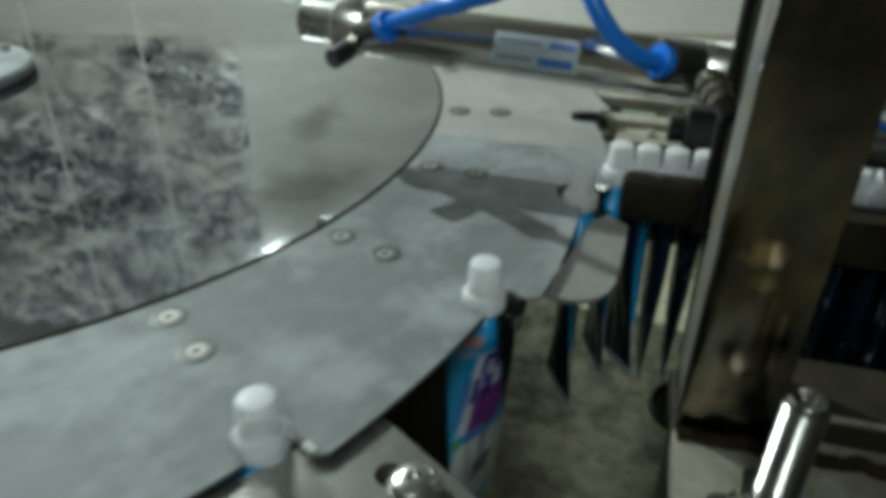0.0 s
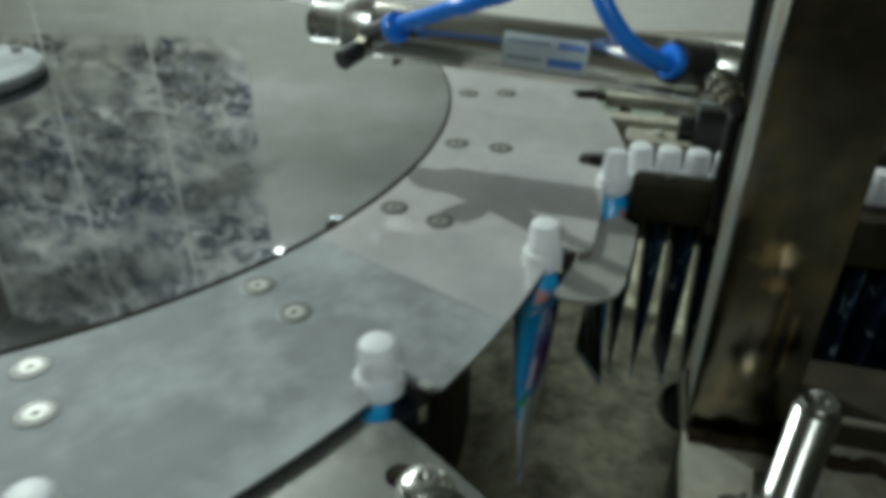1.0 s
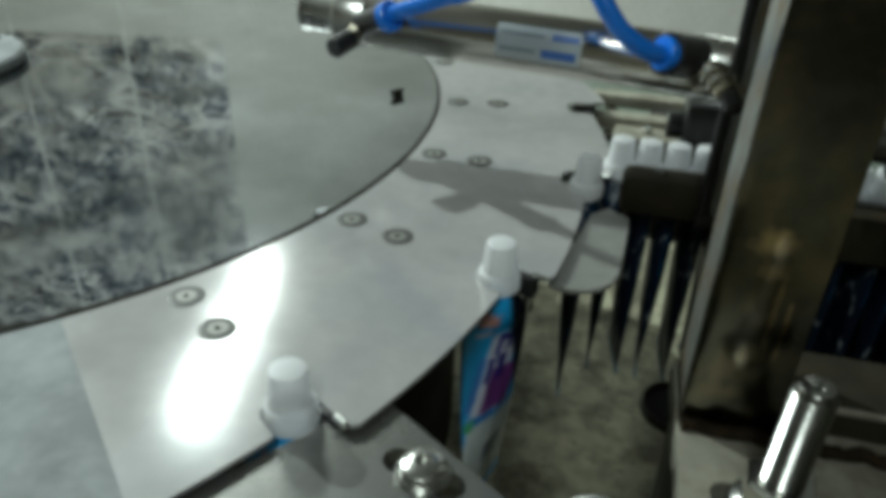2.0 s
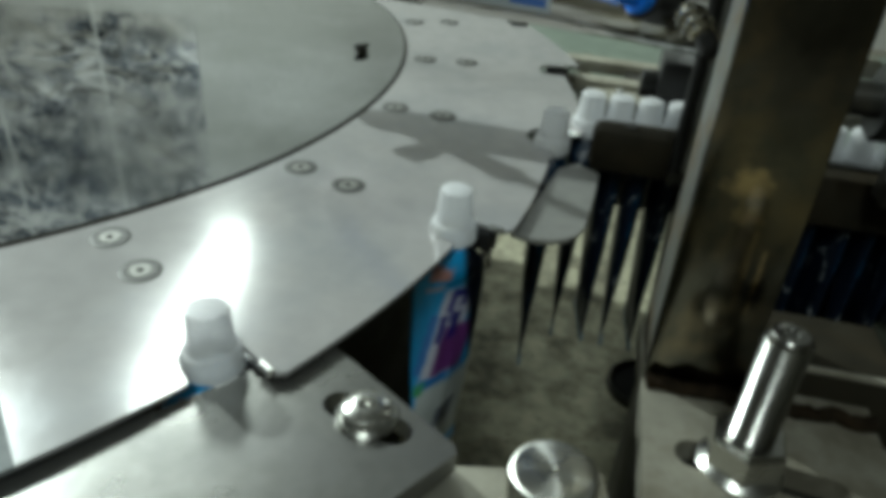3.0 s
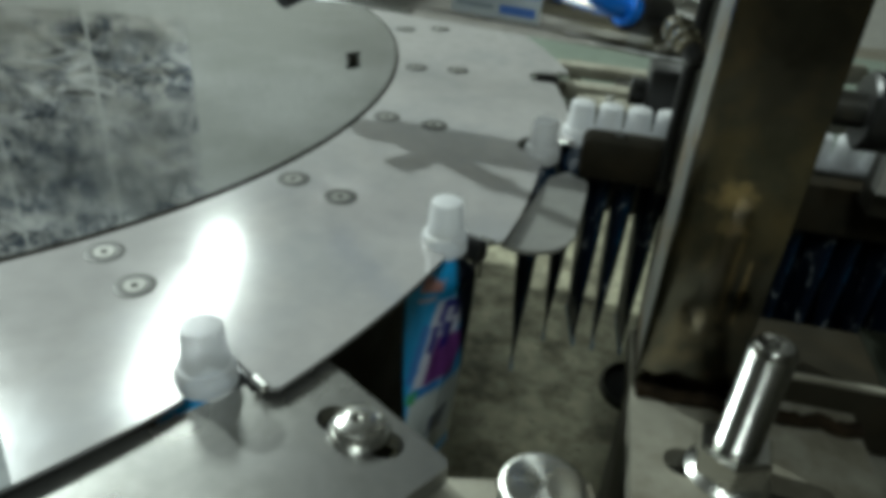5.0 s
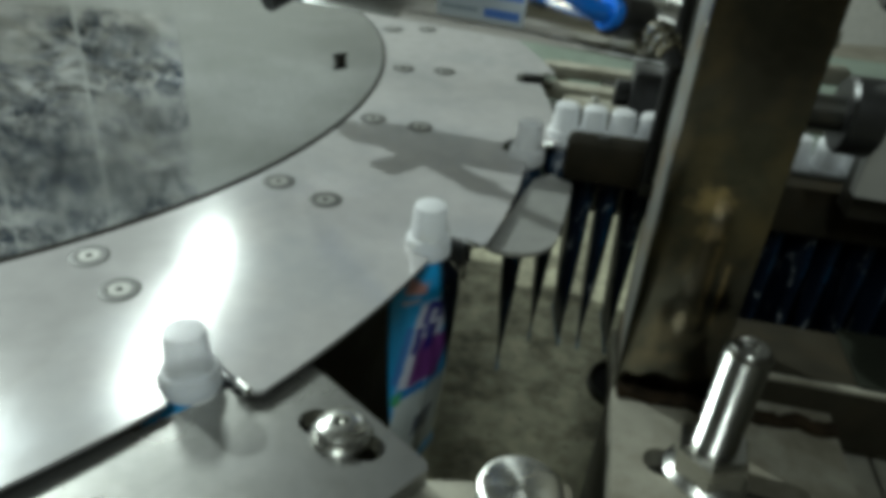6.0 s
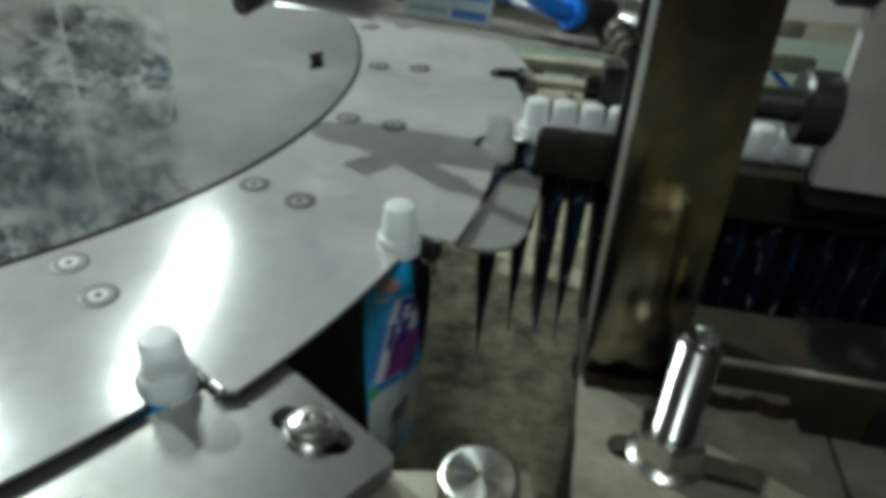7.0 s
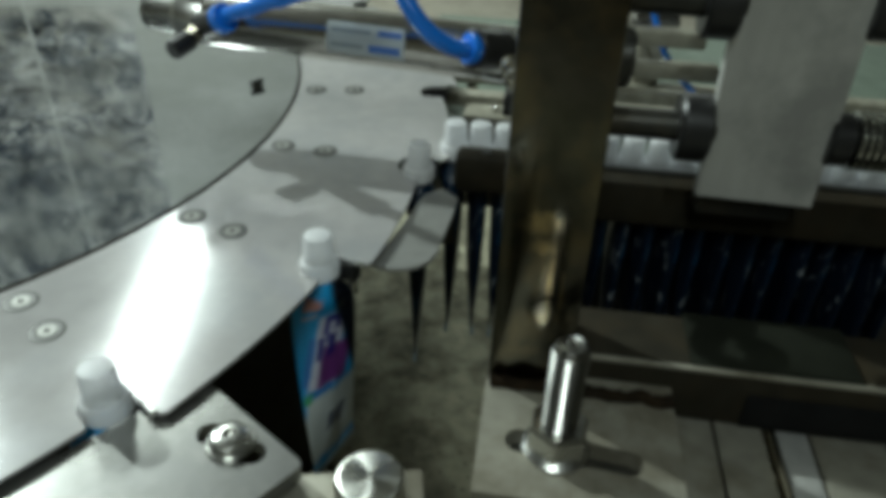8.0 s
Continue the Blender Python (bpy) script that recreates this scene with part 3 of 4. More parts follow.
part("plate", plate(nbm(), outline, GZ - 0.008, GZ, [oblong(0.0305, 0.2235, 0.036, 0.0125, -31)]), GUIDE_STEEL, guide)
part("foot", box(nbm(), -0.06, -0.03, 0.10, 0.15, BED_Z, GZ - 0.008, 0.003), BASE, guide)
part("foot", box(nbm(), -0.20, -0.17, 0.045, 0.08, BED_Z, GZ - 0.008, 0.003), BASE, guide)


def bolt(name, m, head_r, head_h, washer_r, label, parent=None, mat=ZINC):
    b = thing(name, m, label, "bolt")
    part("washer", lathe(nbm(), [(head_r * 0.5, 0), (washer_r, 0), (washer_r, 0.0012), (washer_r - 0.0006, 0.0018), (head_r * 0.5, 0.0018)], 32), mat, b)
    part("head", lathe(nbm(), [(0, 0.0018), (head_r, 0.0018), (head_r, 0.0018 + head_h * 0.35), (head_r * 0.93, 0.0018 + head_h * 0.65), (head_r * 0.7, 0.0018 + head_h * 0.92), (head_r * 0.4, 0.0018 + head_h), (head_r * 0.3, 0.0018 + head_h), (head_r * 0.28, 0.0018 + head_h * 0.6), (0, 0.0018 + head_h * 0.6)], 28), mat, b)
    return b


slot_bolt = bolt("slot_bolt", pose(0.0305, 0.2235, GZ, 0, 0, 20), 0.0095, 0.0048, 0.0112, "shiny zinc domed bolt in the guide plate's slot")
under = thing("support_bar", pose(0, 0, 0), "grey steel support bar under the guide plate", "bar")
part("bar", box(nbm(), 0.045, 0.115, 0.10, 0.215, 0.925, 0.933, 0.001), BASE, under)
part("leg", box(nbm(), 0.07, 0.10, 0.11, 0.16, BED_Z, 0.925, 0.001), BASE, under)
thumb = thing("round_nut", pose(0.0920, 0.1955, 0.933), "bright round steel nut with turned top", "nut")
part("body", lathe(nbm(), [(0, 0), (0.0136, 0), (0.0148, 0.002), (0.0148, 0.0185), (0.0140, 0.0203), (0.0132, 0.0208), (0.0122, 0.0210), (0.0016, 0.0210), (0.0012, 0.0206), (0, 0.0206)], 40), TURNED, thumb)

# ---- post, base plate and stud: machine frame turned to the feed ----
MX = pose(0.159, 0.310, 0, 0, 0, -12.5)


def at(u, v, z=0.0, rz=0.0):
    return MX @ pose(u, v, z, 0, 0, rz)


base = thing("base_plate", at(0, 0, 0.0), "greasy steel base plate with a long slot", "base plate")
part("plate", plate(nbm(), [(-0.001, -0.081), (0.107, -0.081), (0.107, 0.05), (-0.001, 0.05)], 0.883, 0.895, [oblong(0.050, -0.047, 0.074, 0.0165, -6)]), BASE, base)
part("block", box(nbm(), 0.005, 0.10, -0.07, 0.05, BED_Z, 0.882, 0.002), DARK_METAL, base)
weld = sweep(nbm(), [(0.001 + 0.0088 * i, -0.0028 + 0.0012 * math.sin(i * 2.1), 0.8962 + 0.0009 * math.sin(i * 3.3)) for i in range(13)], 0.0042, 10, 4)
for v in weld.verts:
    v.co += Vector((0, 0.0011, 0.0014)) * noise.noise(v.co * 260)
part("weld", weld, RUST, base, "rusty brown weld seam")

post = thing("post", at(0, 0, 0.895), "tarnished steel flat post with brown stains", "post")
part("front_plate", box(nbm(), 0.0, 0.0465, 0.0, 0.006, 0.0, 0.50, 0.0012), POST_STEEL, post)
part("rear_body", box(nbm(), 0.0008, 0.0457, 0.0062, 0.042, 0.0, 0.50, 0.001), SIDE_STEEL, post, "pale spotted side of the post")

stud = thing("stud", at(0.0405, -0.0454, 0.895), "shiny threaded stud with flange nut on the base plate", "stud")
thread = [(0, -0.02)]
z = -0.02
while z < 0.068:
    thread += [(0.0084, z), (0.0095, z + 0.0009), (0.0095, z + 0.0012), (0.0084, z + 0.0021)]
    z += 0.0023
thread += [(0.0091, 0.0683), (0.0084, 0.0708), (0.0070, 0.0724), (0.0036, 0.0728), (0.0026, 0.0712), (0, 0.0708)]
part("threaded_rod", lathe(nbm(), thread, 32), THREAD, stud)
nut = part("nut", lathe(nbm(), [(0.0097, 0.0035), (0.0166, 0.0035), (0.0166, 0.0168), (0.0148, 0.0192), (0.0097, 0.0192)], 6), ZINC, stud, "", pose(0, 0, 0, 0, 0, 22))
part("flange", lathe(nbm(), [(0.009, 0.0001), (0.0180, 0.0001), (0.0184, 0.0016), (0.0150, 0.0044), (0.009, 0.0046)], 40), ZINC, nut)

# bars of the bed right of the base plate
u = 0.110
for w, mat, name in ((0.028, BASE, "bed_bar"), (0.030, BASE, "bed_bar"), (0.006, BRASS, "brass_strip"), (0.020, PLATE_GREY, "bed_bar"), (0.044, BASE, "bed_bar"), (0.05, PLATE_GREY, "bed_bar"), (0.05, BASE, "bed_bar")):
    solid(name, box(nbm(), u, u + w - 0.002, -0.09, 0.055, BED_Z, 0.868 + (0.004 if name == "brass_strip" else 0), 0.0012), mat,
          "worn steel bar of the machine bed" if name == "bed_bar" else "narrow brass strip between steel bars", "bar", "bars beside the base plate", m=MX)
    u += w

beam = thing("lower_beam", MX.copy(), "dark brown steel beam with a worn bright edge", "beam")
part("channel", box(nbm(), 0.0475, 0.62, 0.011, 0.058, 0.872, 0.912, 0.0015), BEAM, beam)
part("edge_strip", box(nbm(), 0.0475, 0.62, 0.0095, 0.0125, 0.9105, 0.9132, 0.0006), BASE, beam, "worn bright edge strip")
part("opening", box(nbm(), 0.150, 0.245, 0.0095, 0.0112, 0.8725, 0.897, 0.0005), HOLE, beam, "black opening")
part("sleeve", box(nbm(), 0.115, 0.21, 0.012, 0.0595, 0.9125, 0.9145, 0.0005), OLIVE, beam, "dull olive cover strip")

# ---- feed rail with queue of tubes ----
RAIL_V = 0.186
QUEUE = 0.0188
rail = thing("feed_rail", MX.copy(), "dark double feed rail guiding the hanging tubes", "feed rail")
part("front_bar", box(nbm(), 0.047, 0.62, RAIL_V - 0.033, RAIL_V - 0.0118, 0.918, 0.9525, 0.004), BEAM, rail)
part("rear_bar", box(nbm(), -0.030, 0.62, RAIL_V + 0.0098, RAIL_V + 0.025, 0.912, 0.9475, 0.002), BEAM, rail)
part("end_block", box(nbm(), -0.043, 0.046, RAIL_V - 0.0375, RAIL_V - 0.0126, 0.933, 0.9625, 0.006), BEAM, rail, "dark rounded end block")
part("block_screw", rod(nbm(), (-0.02, RAIL_V - 0.0255, 0.962), (-0.02, RAIL_V - 0.0255, 0.9645), 0.0045, 6, 0.0005), SCREW, rail)
part("top_lip", box(nbm(), 0.047, 0.62, RAIL_V - 0.018, RAIL_V - 0.0115, 0.9526, 0.9540, 0.0004), DARK_METAL, rail, "worn dark lip")
# black sheet added so that the gap behind the tubes stays dark
part("back_shield", box(nbm(), 0.06, 0.62, RAIL_V + 0.06, RAIL_V + 0.065, BED_Z, 0.90, 0.0005), BLACK, rail, "added black sheet for the dark behind the tubes")
dead = thing("transfer_plate", pose(0, 0, 0), "rounded steel transfer plate beside the table rim", "plate")
tip = [(0.0916, 0.3600), (0.0965, 0.3560), (0.1038, 0.3541), (0.1117, 0.3541), (0.1195, 0.3567), (0.1264, 0.3620), (0.1318, 0.3713)]
part("plate", plate(nbm(), tip + [(0.1367, 0.3880), (0.1450, 0.4154), (0.1504, 0.4370), (0.1401, 0.4508), (0.1274, 0.4420), (0.1117, 0.4047)], 0.9420, 0.9445), TRANSFER, dead)
part("bracket", box(nbm(), 0.132, 0.148, 0.428, 0.445, 0.912, 0.9419, 0.001), DARK_METAL, dead)

# ---- tubes ----
CAP_Z = 0.9450
TAIL = 73  # the tube is flat along this direction, seen from the print


def tube_body(twist, slim, late):
    """A tube hung by its neck: round at the shoulder, pressed flat at the tail; slim is how far its sides are squeezed, late how long they stay apart."""
    bm = nbm()
    seg, rings = 40, []
    r = 0.0168
    heights = [(-0.0025, 0.0084), (-0.0045, 0.0100), (-0.0075, 0.0122), (-0.0115, 0.0150), (-0.016, r)] + [(-0.020 - 0.0085 * i, r) for i in range(15)] + [(-0.1475, r), (-0.1545, r)]
    for z, rad in heights:
        g = min(1, max(0, (-z - 0.005) / 0.018))
        f = min(1, max(0, (-z - 0.030) / 0.117))
        turn = Matrix.Rotation(radians(TAIL + twist * f), 3, "Z")
        rx = rad * (1 + 0.33 * g + 0.08 * f)
        ry = rad * (1 - slim * g) * (1 - f ** late) + 0.0008 * f
        rings.append([bm.verts.new(turn @ Vector((rx * math.cos(2 * math.pi * i / seg), ry * math.sin(2 * math.pi * i / seg), z))) for i in range(seg)])
    for a, b in zip(rings, rings[1:]):
        for i in range(seg):
            j = (i + 1) % seg
            bm.faces.new((a[i], b[i], b[j], a[j]))
    bm.faces.new(rings[0])
    bm.faces.new(rings[-1][::-1])
    return bm


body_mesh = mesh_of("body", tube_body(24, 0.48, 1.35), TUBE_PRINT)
navy_mesh = mesh_of("body", tube_body(0, 0.54, 2.0), TUBE_NAVY)
neck_mesh = mesh_of("neck", lathe(nbm(), [(0, -0.0088), (0.0106, -0.0087), (0.0098, -0.0068), (0.0078, -0.004), (0.0072, 0.001), (0, 0.001)], 32), CAP_WHITE)
cap_profile = [(0.0108, 0.0005), (0.0115, 0.0012), (0.0114, 0.0085), (0.0108, 0.0100), (0.0092, 0.0108), (0.0087, 0.0125), (0.0081, 0.0255), (0.0075, 0.0274), (0.0062, 0.0280), (0, 0.0280)]
cap_bm = nbm()
seg = 48
rings = []
for r, z in cap_profile:
    if r == 0:
        rings.append([cap_bm.verts.new((0, 0, z))])
    else:
        rib = 0.00022 if 0.011 < z < 0.0255 else 0
        rings.append([cap_bm.verts.new(((r + rib * (i % 2)) * math.cos(2 * math.pi * i / seg), (r + rib * (i % 2)) * math.sin(2 * math.pi * i / seg), z)) for i in range(seg)])
for a, b in zip(rings, rings[1:]):
    for i in range(seg):
        j = (i + 1) % seg
        if len(a) == 1:
            cap_bm.faces.new((a[0], b[j], b[i]))
        elif len(b) == 1:
            cap_bm.faces.new((a[i], a[j], b[0]))
        else:
            cap_bm.faces.new((a[i], a[j], b[j], b[i]))
cap_mesh = mesh_of("cap", cap_bm, CAP_WHITE)


def crimp(twist):
    bm = box(nbm(), -0.0238, 0.0238, -0.0011, 0.0011, -0.1575, -0.1515, 0.0004)
    bm.transform(Matrix.Rotation(radians(TAIL + twist), 4, "Z"))
    return mesh_of("crimp", bm, CLEAR_TAIL)



def make_tube(body, twist, label):
    t = thing("toothpaste_tube", pose(0, 0, CAP_Z), label, "tube", "tubes on the filling line")
    part("body", body, None, t)
    part("neck", neck_mesh, None, t)
    part("cap", cap_mesh, None, t, "milky white ribbed cap")
    part("crimp", crimp(twist), None, t)
    return t


printed = make_tube(body_mesh, 24, "blue printed plastic tube with white ribbed cap, hanging upright")
waiting = make_tube(navy_mesh, 0, "dark navy tube with white ribbed cap, waiting in the feed rail")
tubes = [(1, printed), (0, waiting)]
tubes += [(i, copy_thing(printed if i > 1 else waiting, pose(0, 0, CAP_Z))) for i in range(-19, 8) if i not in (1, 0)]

# ---- pneumatic cylinder ----
A0, A1 = Vector((-0.078, 0.560, 1.038)), Vector((0.235, 0.470, 1.0285))
ADIR = (A1 - A0).normalized()
AX = axis(A0, A1)
LEN = (A1 - A0).length
air = thing("air_cylinder", pose(0, 0, 0), "stainless pneumatic cylinder with blue air hoses", "air cylinder")
part("barrel", lathe(nbm(), [(0, 0.045), (0.0187, 0.045), (0.0191, 0.047), (0.0191, LEN - 0.032), (0, LEN - 0.032)], 48, AX), BARREL, air)
part("front_cap", lathe(nbm(), [(0, 0.0075), (0.0125, 0.0075), (0.0135, 0.0085), (0.0135, 0.034), (0.0183, 0.035), (0.0196, 0.037), (0.0196, 0.057), (0.0190, 0.058), (0, 0.058)], 48, AX), BRIGHT_STEEL, air, "turned steel front cap")
part("rear_cap", lathe(nbm(), [(0, LEN - 0.066), (0.0190, LEN - 0.066), (0.0196, LEN - 0.064), (0.0196, LEN - 0.012), (0.0188, LEN - 0.010), (0.012, LEN - 0.010), (0.012, LEN), (0, LEN)], 48, AX), BRIGHT_STEEL, air, "turned steel rear cap")
part("lug", box(nbm(), -0.004, 0.03, -0.012, 0.012, -0.004, 0.03, 0.002), BASE, air, "", Matrix.Translation(A1) @ pose(-0.012, 0, -0.014, 0, 0, -14))


def on_barrel(s, deg, r=0.0194):
    """A place on the barrel: s along it, deg round it from the level front side upwards."""
    side = ADIR.cross(Vector((0, 0, 1))).normalized()
    up = side.cross(ADIR).normalized()
    return A0 + ADIR * s + r * (math.cos(radians(deg)) * side + math.sin(radians(deg)) * up)


def patch(s0, s1, d0, d1, r0, r1):
    bm = nbm()
    n = 10
    low = [[bm.verts.new(on_barrel(s, d0 + (d1 - d0) * i / n, r)) for i in range(n + 1)] for r in (r0, r1) for s in (s0, s1)]
    a, b, c, d = low
    for i in range(n):
        bm.faces.new((c[i], d[i], d[i + 1], c[i + 1]))
        bm.faces.new((a[i], a[i + 1], b[i + 1], b[i]))
    bm.faces.new((a[0], b[0], d[0], c[0]))
    bm.faces.new((a[n], c[n], d[n], b[n]))
    for p, q in ((a, c), (b, d)):
        for i in range(n):
            bm.faces.new((p[i], q[i], q[i + 1], p[i + 1]))
    return bm


label = part("sticker", patch(0.151, 0.206, -22, 44, 0.0189, 0.0194), STICKER, air, "pale blue printed sticker")
part("print_bar", patch(0.187, 0.204, 22, 34, 0.0193, 0.0196), STICKER_BLUE, label)
part("print_bar", patch(0.181, 0.203, -12, 4, 0.0193, 0.0196), STICKER_BLUE, label)
part("print_bar", patch(0.154, 0.182, 24, 32, 0.0193, 0.0196), STICKER_GREY, label)
part("print_bar", patch(0.154, 0.177, -6, 2, 0.0193, 0.0196), STICKER_GREY, label)


def fitting(base, mid, end, knob, girth=0.0088):
    """An elbow push-in fitting: threaded foot, black body, collar."""
    f = nbm()
    rod(f, base, mid, 0.0062, 6, 0.0005)
    part("threaded_foot", f, BRASS, air)
    f = nbm()
    rod(f, mid, end, girth, 24, 0.001)
    part("elbow", f, BLACK, air, "black elbow fitting")
    if knob is not None:
        f = nbm()
        rod(f, base, knob, 0.0068, 20, 0.0012)
        part("needle_knob", f, BLACK, air, "black knurled needle valve knob")


P = on_barrel(0.058, 2, 0.0208) - Vector((0, 0, 0.002))
fitting(P + Vector((-0.004, -0.012, -0.004)), P + Vector((0.0, 0.004, 0.0)), P + Vector((0.022, -0.022, 0.0134)), P + Vector((-0.0145, -0.0265, -0.0078)))
Q = on_barrel(LEN - 0.053, 30, 0.0208) - Vector((0, 0, 0.001))
fitting(Q + Vector((0.004, -0.014, -0.014)), Q + Vector((0.0, 0.0, 0.0)), Q + Vector((-0.024, -0.022, 0.008)), None, 0.0125)
ball = nbm()
rod(ball, (0.1770, 0.428, 1.0455), (0.1830, 0.410, 1.0370), 0.0066, 18, 0.0012)
part("banjo_screw", ball, BRASS, air, "nickel plated banjo screw")
for k in (0.25, 0.6):
    ball = nbm()
    mid = Vector((0.1770, 0.428, 1.0455)).lerp(Vector((0.1830, 0.410, 1.0370)), k)
    rod(ball, mid, mid + Vector((0.0006, -0.0018, -0.0009)), 0.0084, 28, 0.0004)
    part("seal_ring", ball, ZINC, air)
ball = nbm()
rod(ball, (0.1826, 0.411, 1.0375), (0.1860, 0.4005, 1.0310), 0.0052, 20, 0.002)
part("end_cap", ball, BLACK, air, "black plastic end cap")
E1 = P + Vector((0.022, -0.022, 0.0134))
hose_a = solid("air_hose", sweep(nbm(), [E1 - Vector((0.006, -0.005, 0.003)), E1 + Vector((0.0078, -0.0062, 0.0053)), (0.0165, 0.4836, 1.0610), (0.0305, 0.4717, 1.0685), (0.0437, 0.4609, 1.0745), (0.075, 0.440, 1.098), (0.105, 0.445, 1.18), (0.11, 0.50, 1.34)], 0.0052),
               HOSE, "glossy blue polyurethane air hose curving upwards", "hose", "air hoses")
E2 = Q + Vector((-0.024, -0.022, 0.008))
hose_b = solid("air_hose", sweep(nbm(), [E2 + Vector((0.006, 0.004, -0.001)), E2 + Vector((-0.012, -0.006, 0.003)), E2 + Vector((-0.032, -0.006, 0.018)), E2 + Vector((-0.046, 0.008, 0.045)), E2 + Vector((-0.047, 0.03, 0.09)), E2 + Vector((-0.03, 0.08, 0.2))], 0.0056),
               HOSE, "glossy blue polyurethane air hose curving upwards", "hose", "air hoses")
for e, d in ((E1, Vector((0.014, -0.011, 0.009))), (E2, Vector((-0.016, -0.008, 0.004)))):
    c = nbm()
    rod(c, e - d * 0.2, e + d * 0.15, 0.0098, 28, 0.0006)
    part("release_collar", c, HOSE, air, "blue release collar")

# ---- press unit behind the post ----
press = thing("press_plate", MX.copy(), "matt grey steel press plate standing upright", "press plate")
face = plate(nbm(), [(0.1205, 0.9665), (0.1925, 0.9650), (0.1865, 1.32), (0.1115, 1.32)], -0.127, -0.118)
face.transform(pose(0, 0, 0, 90))
part("plate", face, PLATE_GREY, press)
part("foot", box(nbm(), 0.125, 0.185, 0.128, 0.150, 0.9476, 0.99, 0.001), DARK_METAL, press)
shafts = thing("guide_shafts", MX.copy(), "dark oily guide shafts with collars", "shaft")
for z in (1.010, 1.088):
    s = nbm()
    rod(s, (0.02, 0.126, z), (0.1235, 0.126, z), 0.0098, 28, 0.001)
    part("shaft", s, DARK_METAL, shafts)
    s = nbm()
    rod(s, (0.100, 0.126, z), (0.1195, 0.126, z), 0.0215, 32, 0.002)
    part("collar", s, BLACK, shafts, "black collar")
    s = nbm()
    rod(s, (0.1890, 0.126, z), (0.2035, 0.126, z), 0.0165, 32, 0.002)
    part("collar", s, BLACK, shafts, "black collar")
    s = nbm()
    rod(s, (0.2035, 0.126, z), (0.40, 0.126, z), 0.011, 24, 0.001)
    part("shaft", s, ZINC, shafts)
    ribs = []
    for k in range(36):
        ribs += [(0.0135, k * 0.0045), (0.0182, k * 0.0045 + 0.0008), (0.0182, k * 0.0045 + 0.0026), (0.0135, k * 0.0045 + 0.0034)]
    part("spring", lathe(nbm(), ribs, 28, axis((0.204, 0.126, z), (0.40, 0.126, z))), ZINC, shafts, "dark steel coil spring")
strap = thing("upright_strap", MX.copy(), "pale worn steel strap standing behind the post", "strap")
part("strap", box(nbm(), 0.013, 0.027, 0.1395, 0.1465, 0.945, 1.32, 0.001), SIDE_STEEL, strap)
part("edge_rod", rod(nbm(), (0.009, 0.1425, 0.945), (0.009, 0.1425, 1.32), 0.0038, 14, 0.0006), BLACK, strap, "dark rod along the strap")
part("foot", box(nbm(), 0.006, 0.027, 0.1400, 0.1484, 0.935, 0.9449, 0.001), DARK_METAL, strap)
knob2 = solid("hex_bolt", rod(nbm(), (0.044, 0.10, 1.060), (0.063, 0.10, 1.060), 0.0165, 20, 0.002), DARK_METAL, "dark round bolt head behind the post", "bolt", m=MX)
back = thing("valve_block", MX.copy(), "black valve block beside the post", "valve block")
part("body", box(nbm(), -0.004, 0.030, 0.225, 0.26, 0.948, 0.988, 0.003), BLACK, back)
part("stem", rod(nbm(), (-0.015, 0.243, 0.966), (-0.004, 0.243, 0.966), 0.010, 20, 0.001), BLACK, back)

# ---- rear rods, bars and deck ----
deck = thing("rear_deck", MX.copy(), "grey-green painted rear deck plate", "deck plate")
part("sheet", box(nbm(), -0.14, 0.9, 0.27, 0.75, 0.875, 0.885, 0.002), GREEN, deck)
part("stiffener", box(nbm(), -0.13, 0.9, 0.272, 0.30, 0.85, 0.875, 0.002), BASE, deck)
solid("deck_support", box(nbm(), 0.2, 0.8, 0.45, 0.7, BED_Z, 0.8745, 0.002), BASE, "steel box under the rear deck", "support", m=MX)
for u0, u1, v, z in ((-0.078, 0.5, 0.340, 0.929), (-0.075, 0.5, 0.398, 0.929)):
    tie = thing("tie_bar", MX.copy(), "flat cream steel tie bar with a dark rod end", "bar", "rear tie bars")
    part("bar", box(nbm(), u0, u1, v - 0.009, v + 0.009, z - 0.006, z + 0.006, 0.002), DUSTY, tie)
    part("rod_end", rod(nbm(), (u0 - 0.028, v, z + 0.001), (u0, v, z + 0.001), 0.0042, 16, 0.001), DARK_METAL, tie, "dark rod end")
bracket = thing("small_bracket", MX.copy(), "small cream bracket behind the feed rail", "bracket")
part("body", box(nbm(), -0.052, 0.03, 0.283, 0.312, 0.8855, 0.936, 0.002), DUSTY, bracket)
part("screw", rod(nbm(), (-0.025, 0.298, 0.936), (-0.025, 0.298, 0.941), 0.004, 6, 0.0006), ZINC, bracket)
for u in (-0.02, 0.045):
    solid("spacer_block", box(nbm(), u, u + 0.02, 0.352, 0.386, 0.8855, 0.930, 0.001), DARK_METAL, "dark spacer block between the tie bars", "block", "spacer blocks", m=MX)
for u1, z, h in ((0.147, 0.999, 0.0135), (0.163, 0.971, 0.0130), (0.149, 0.947, 0.0105)):
    solid("rear_bar", box(nbm(), 0.045, u1, 0.311, 0.329, z, z + h, 0.002), DUSTY, "cream painted rear cross bar", "bar", "rear cross bars", m=MX)
rack = thing("bar_rack", MX.copy(), "dark upright holding the rear cross bars", "rack")
part("upright", box(nbm(), 0.050, 0.066, 0.330, 0.344, 0.885, 1.06, 0.001), DARK_METAL, rack)

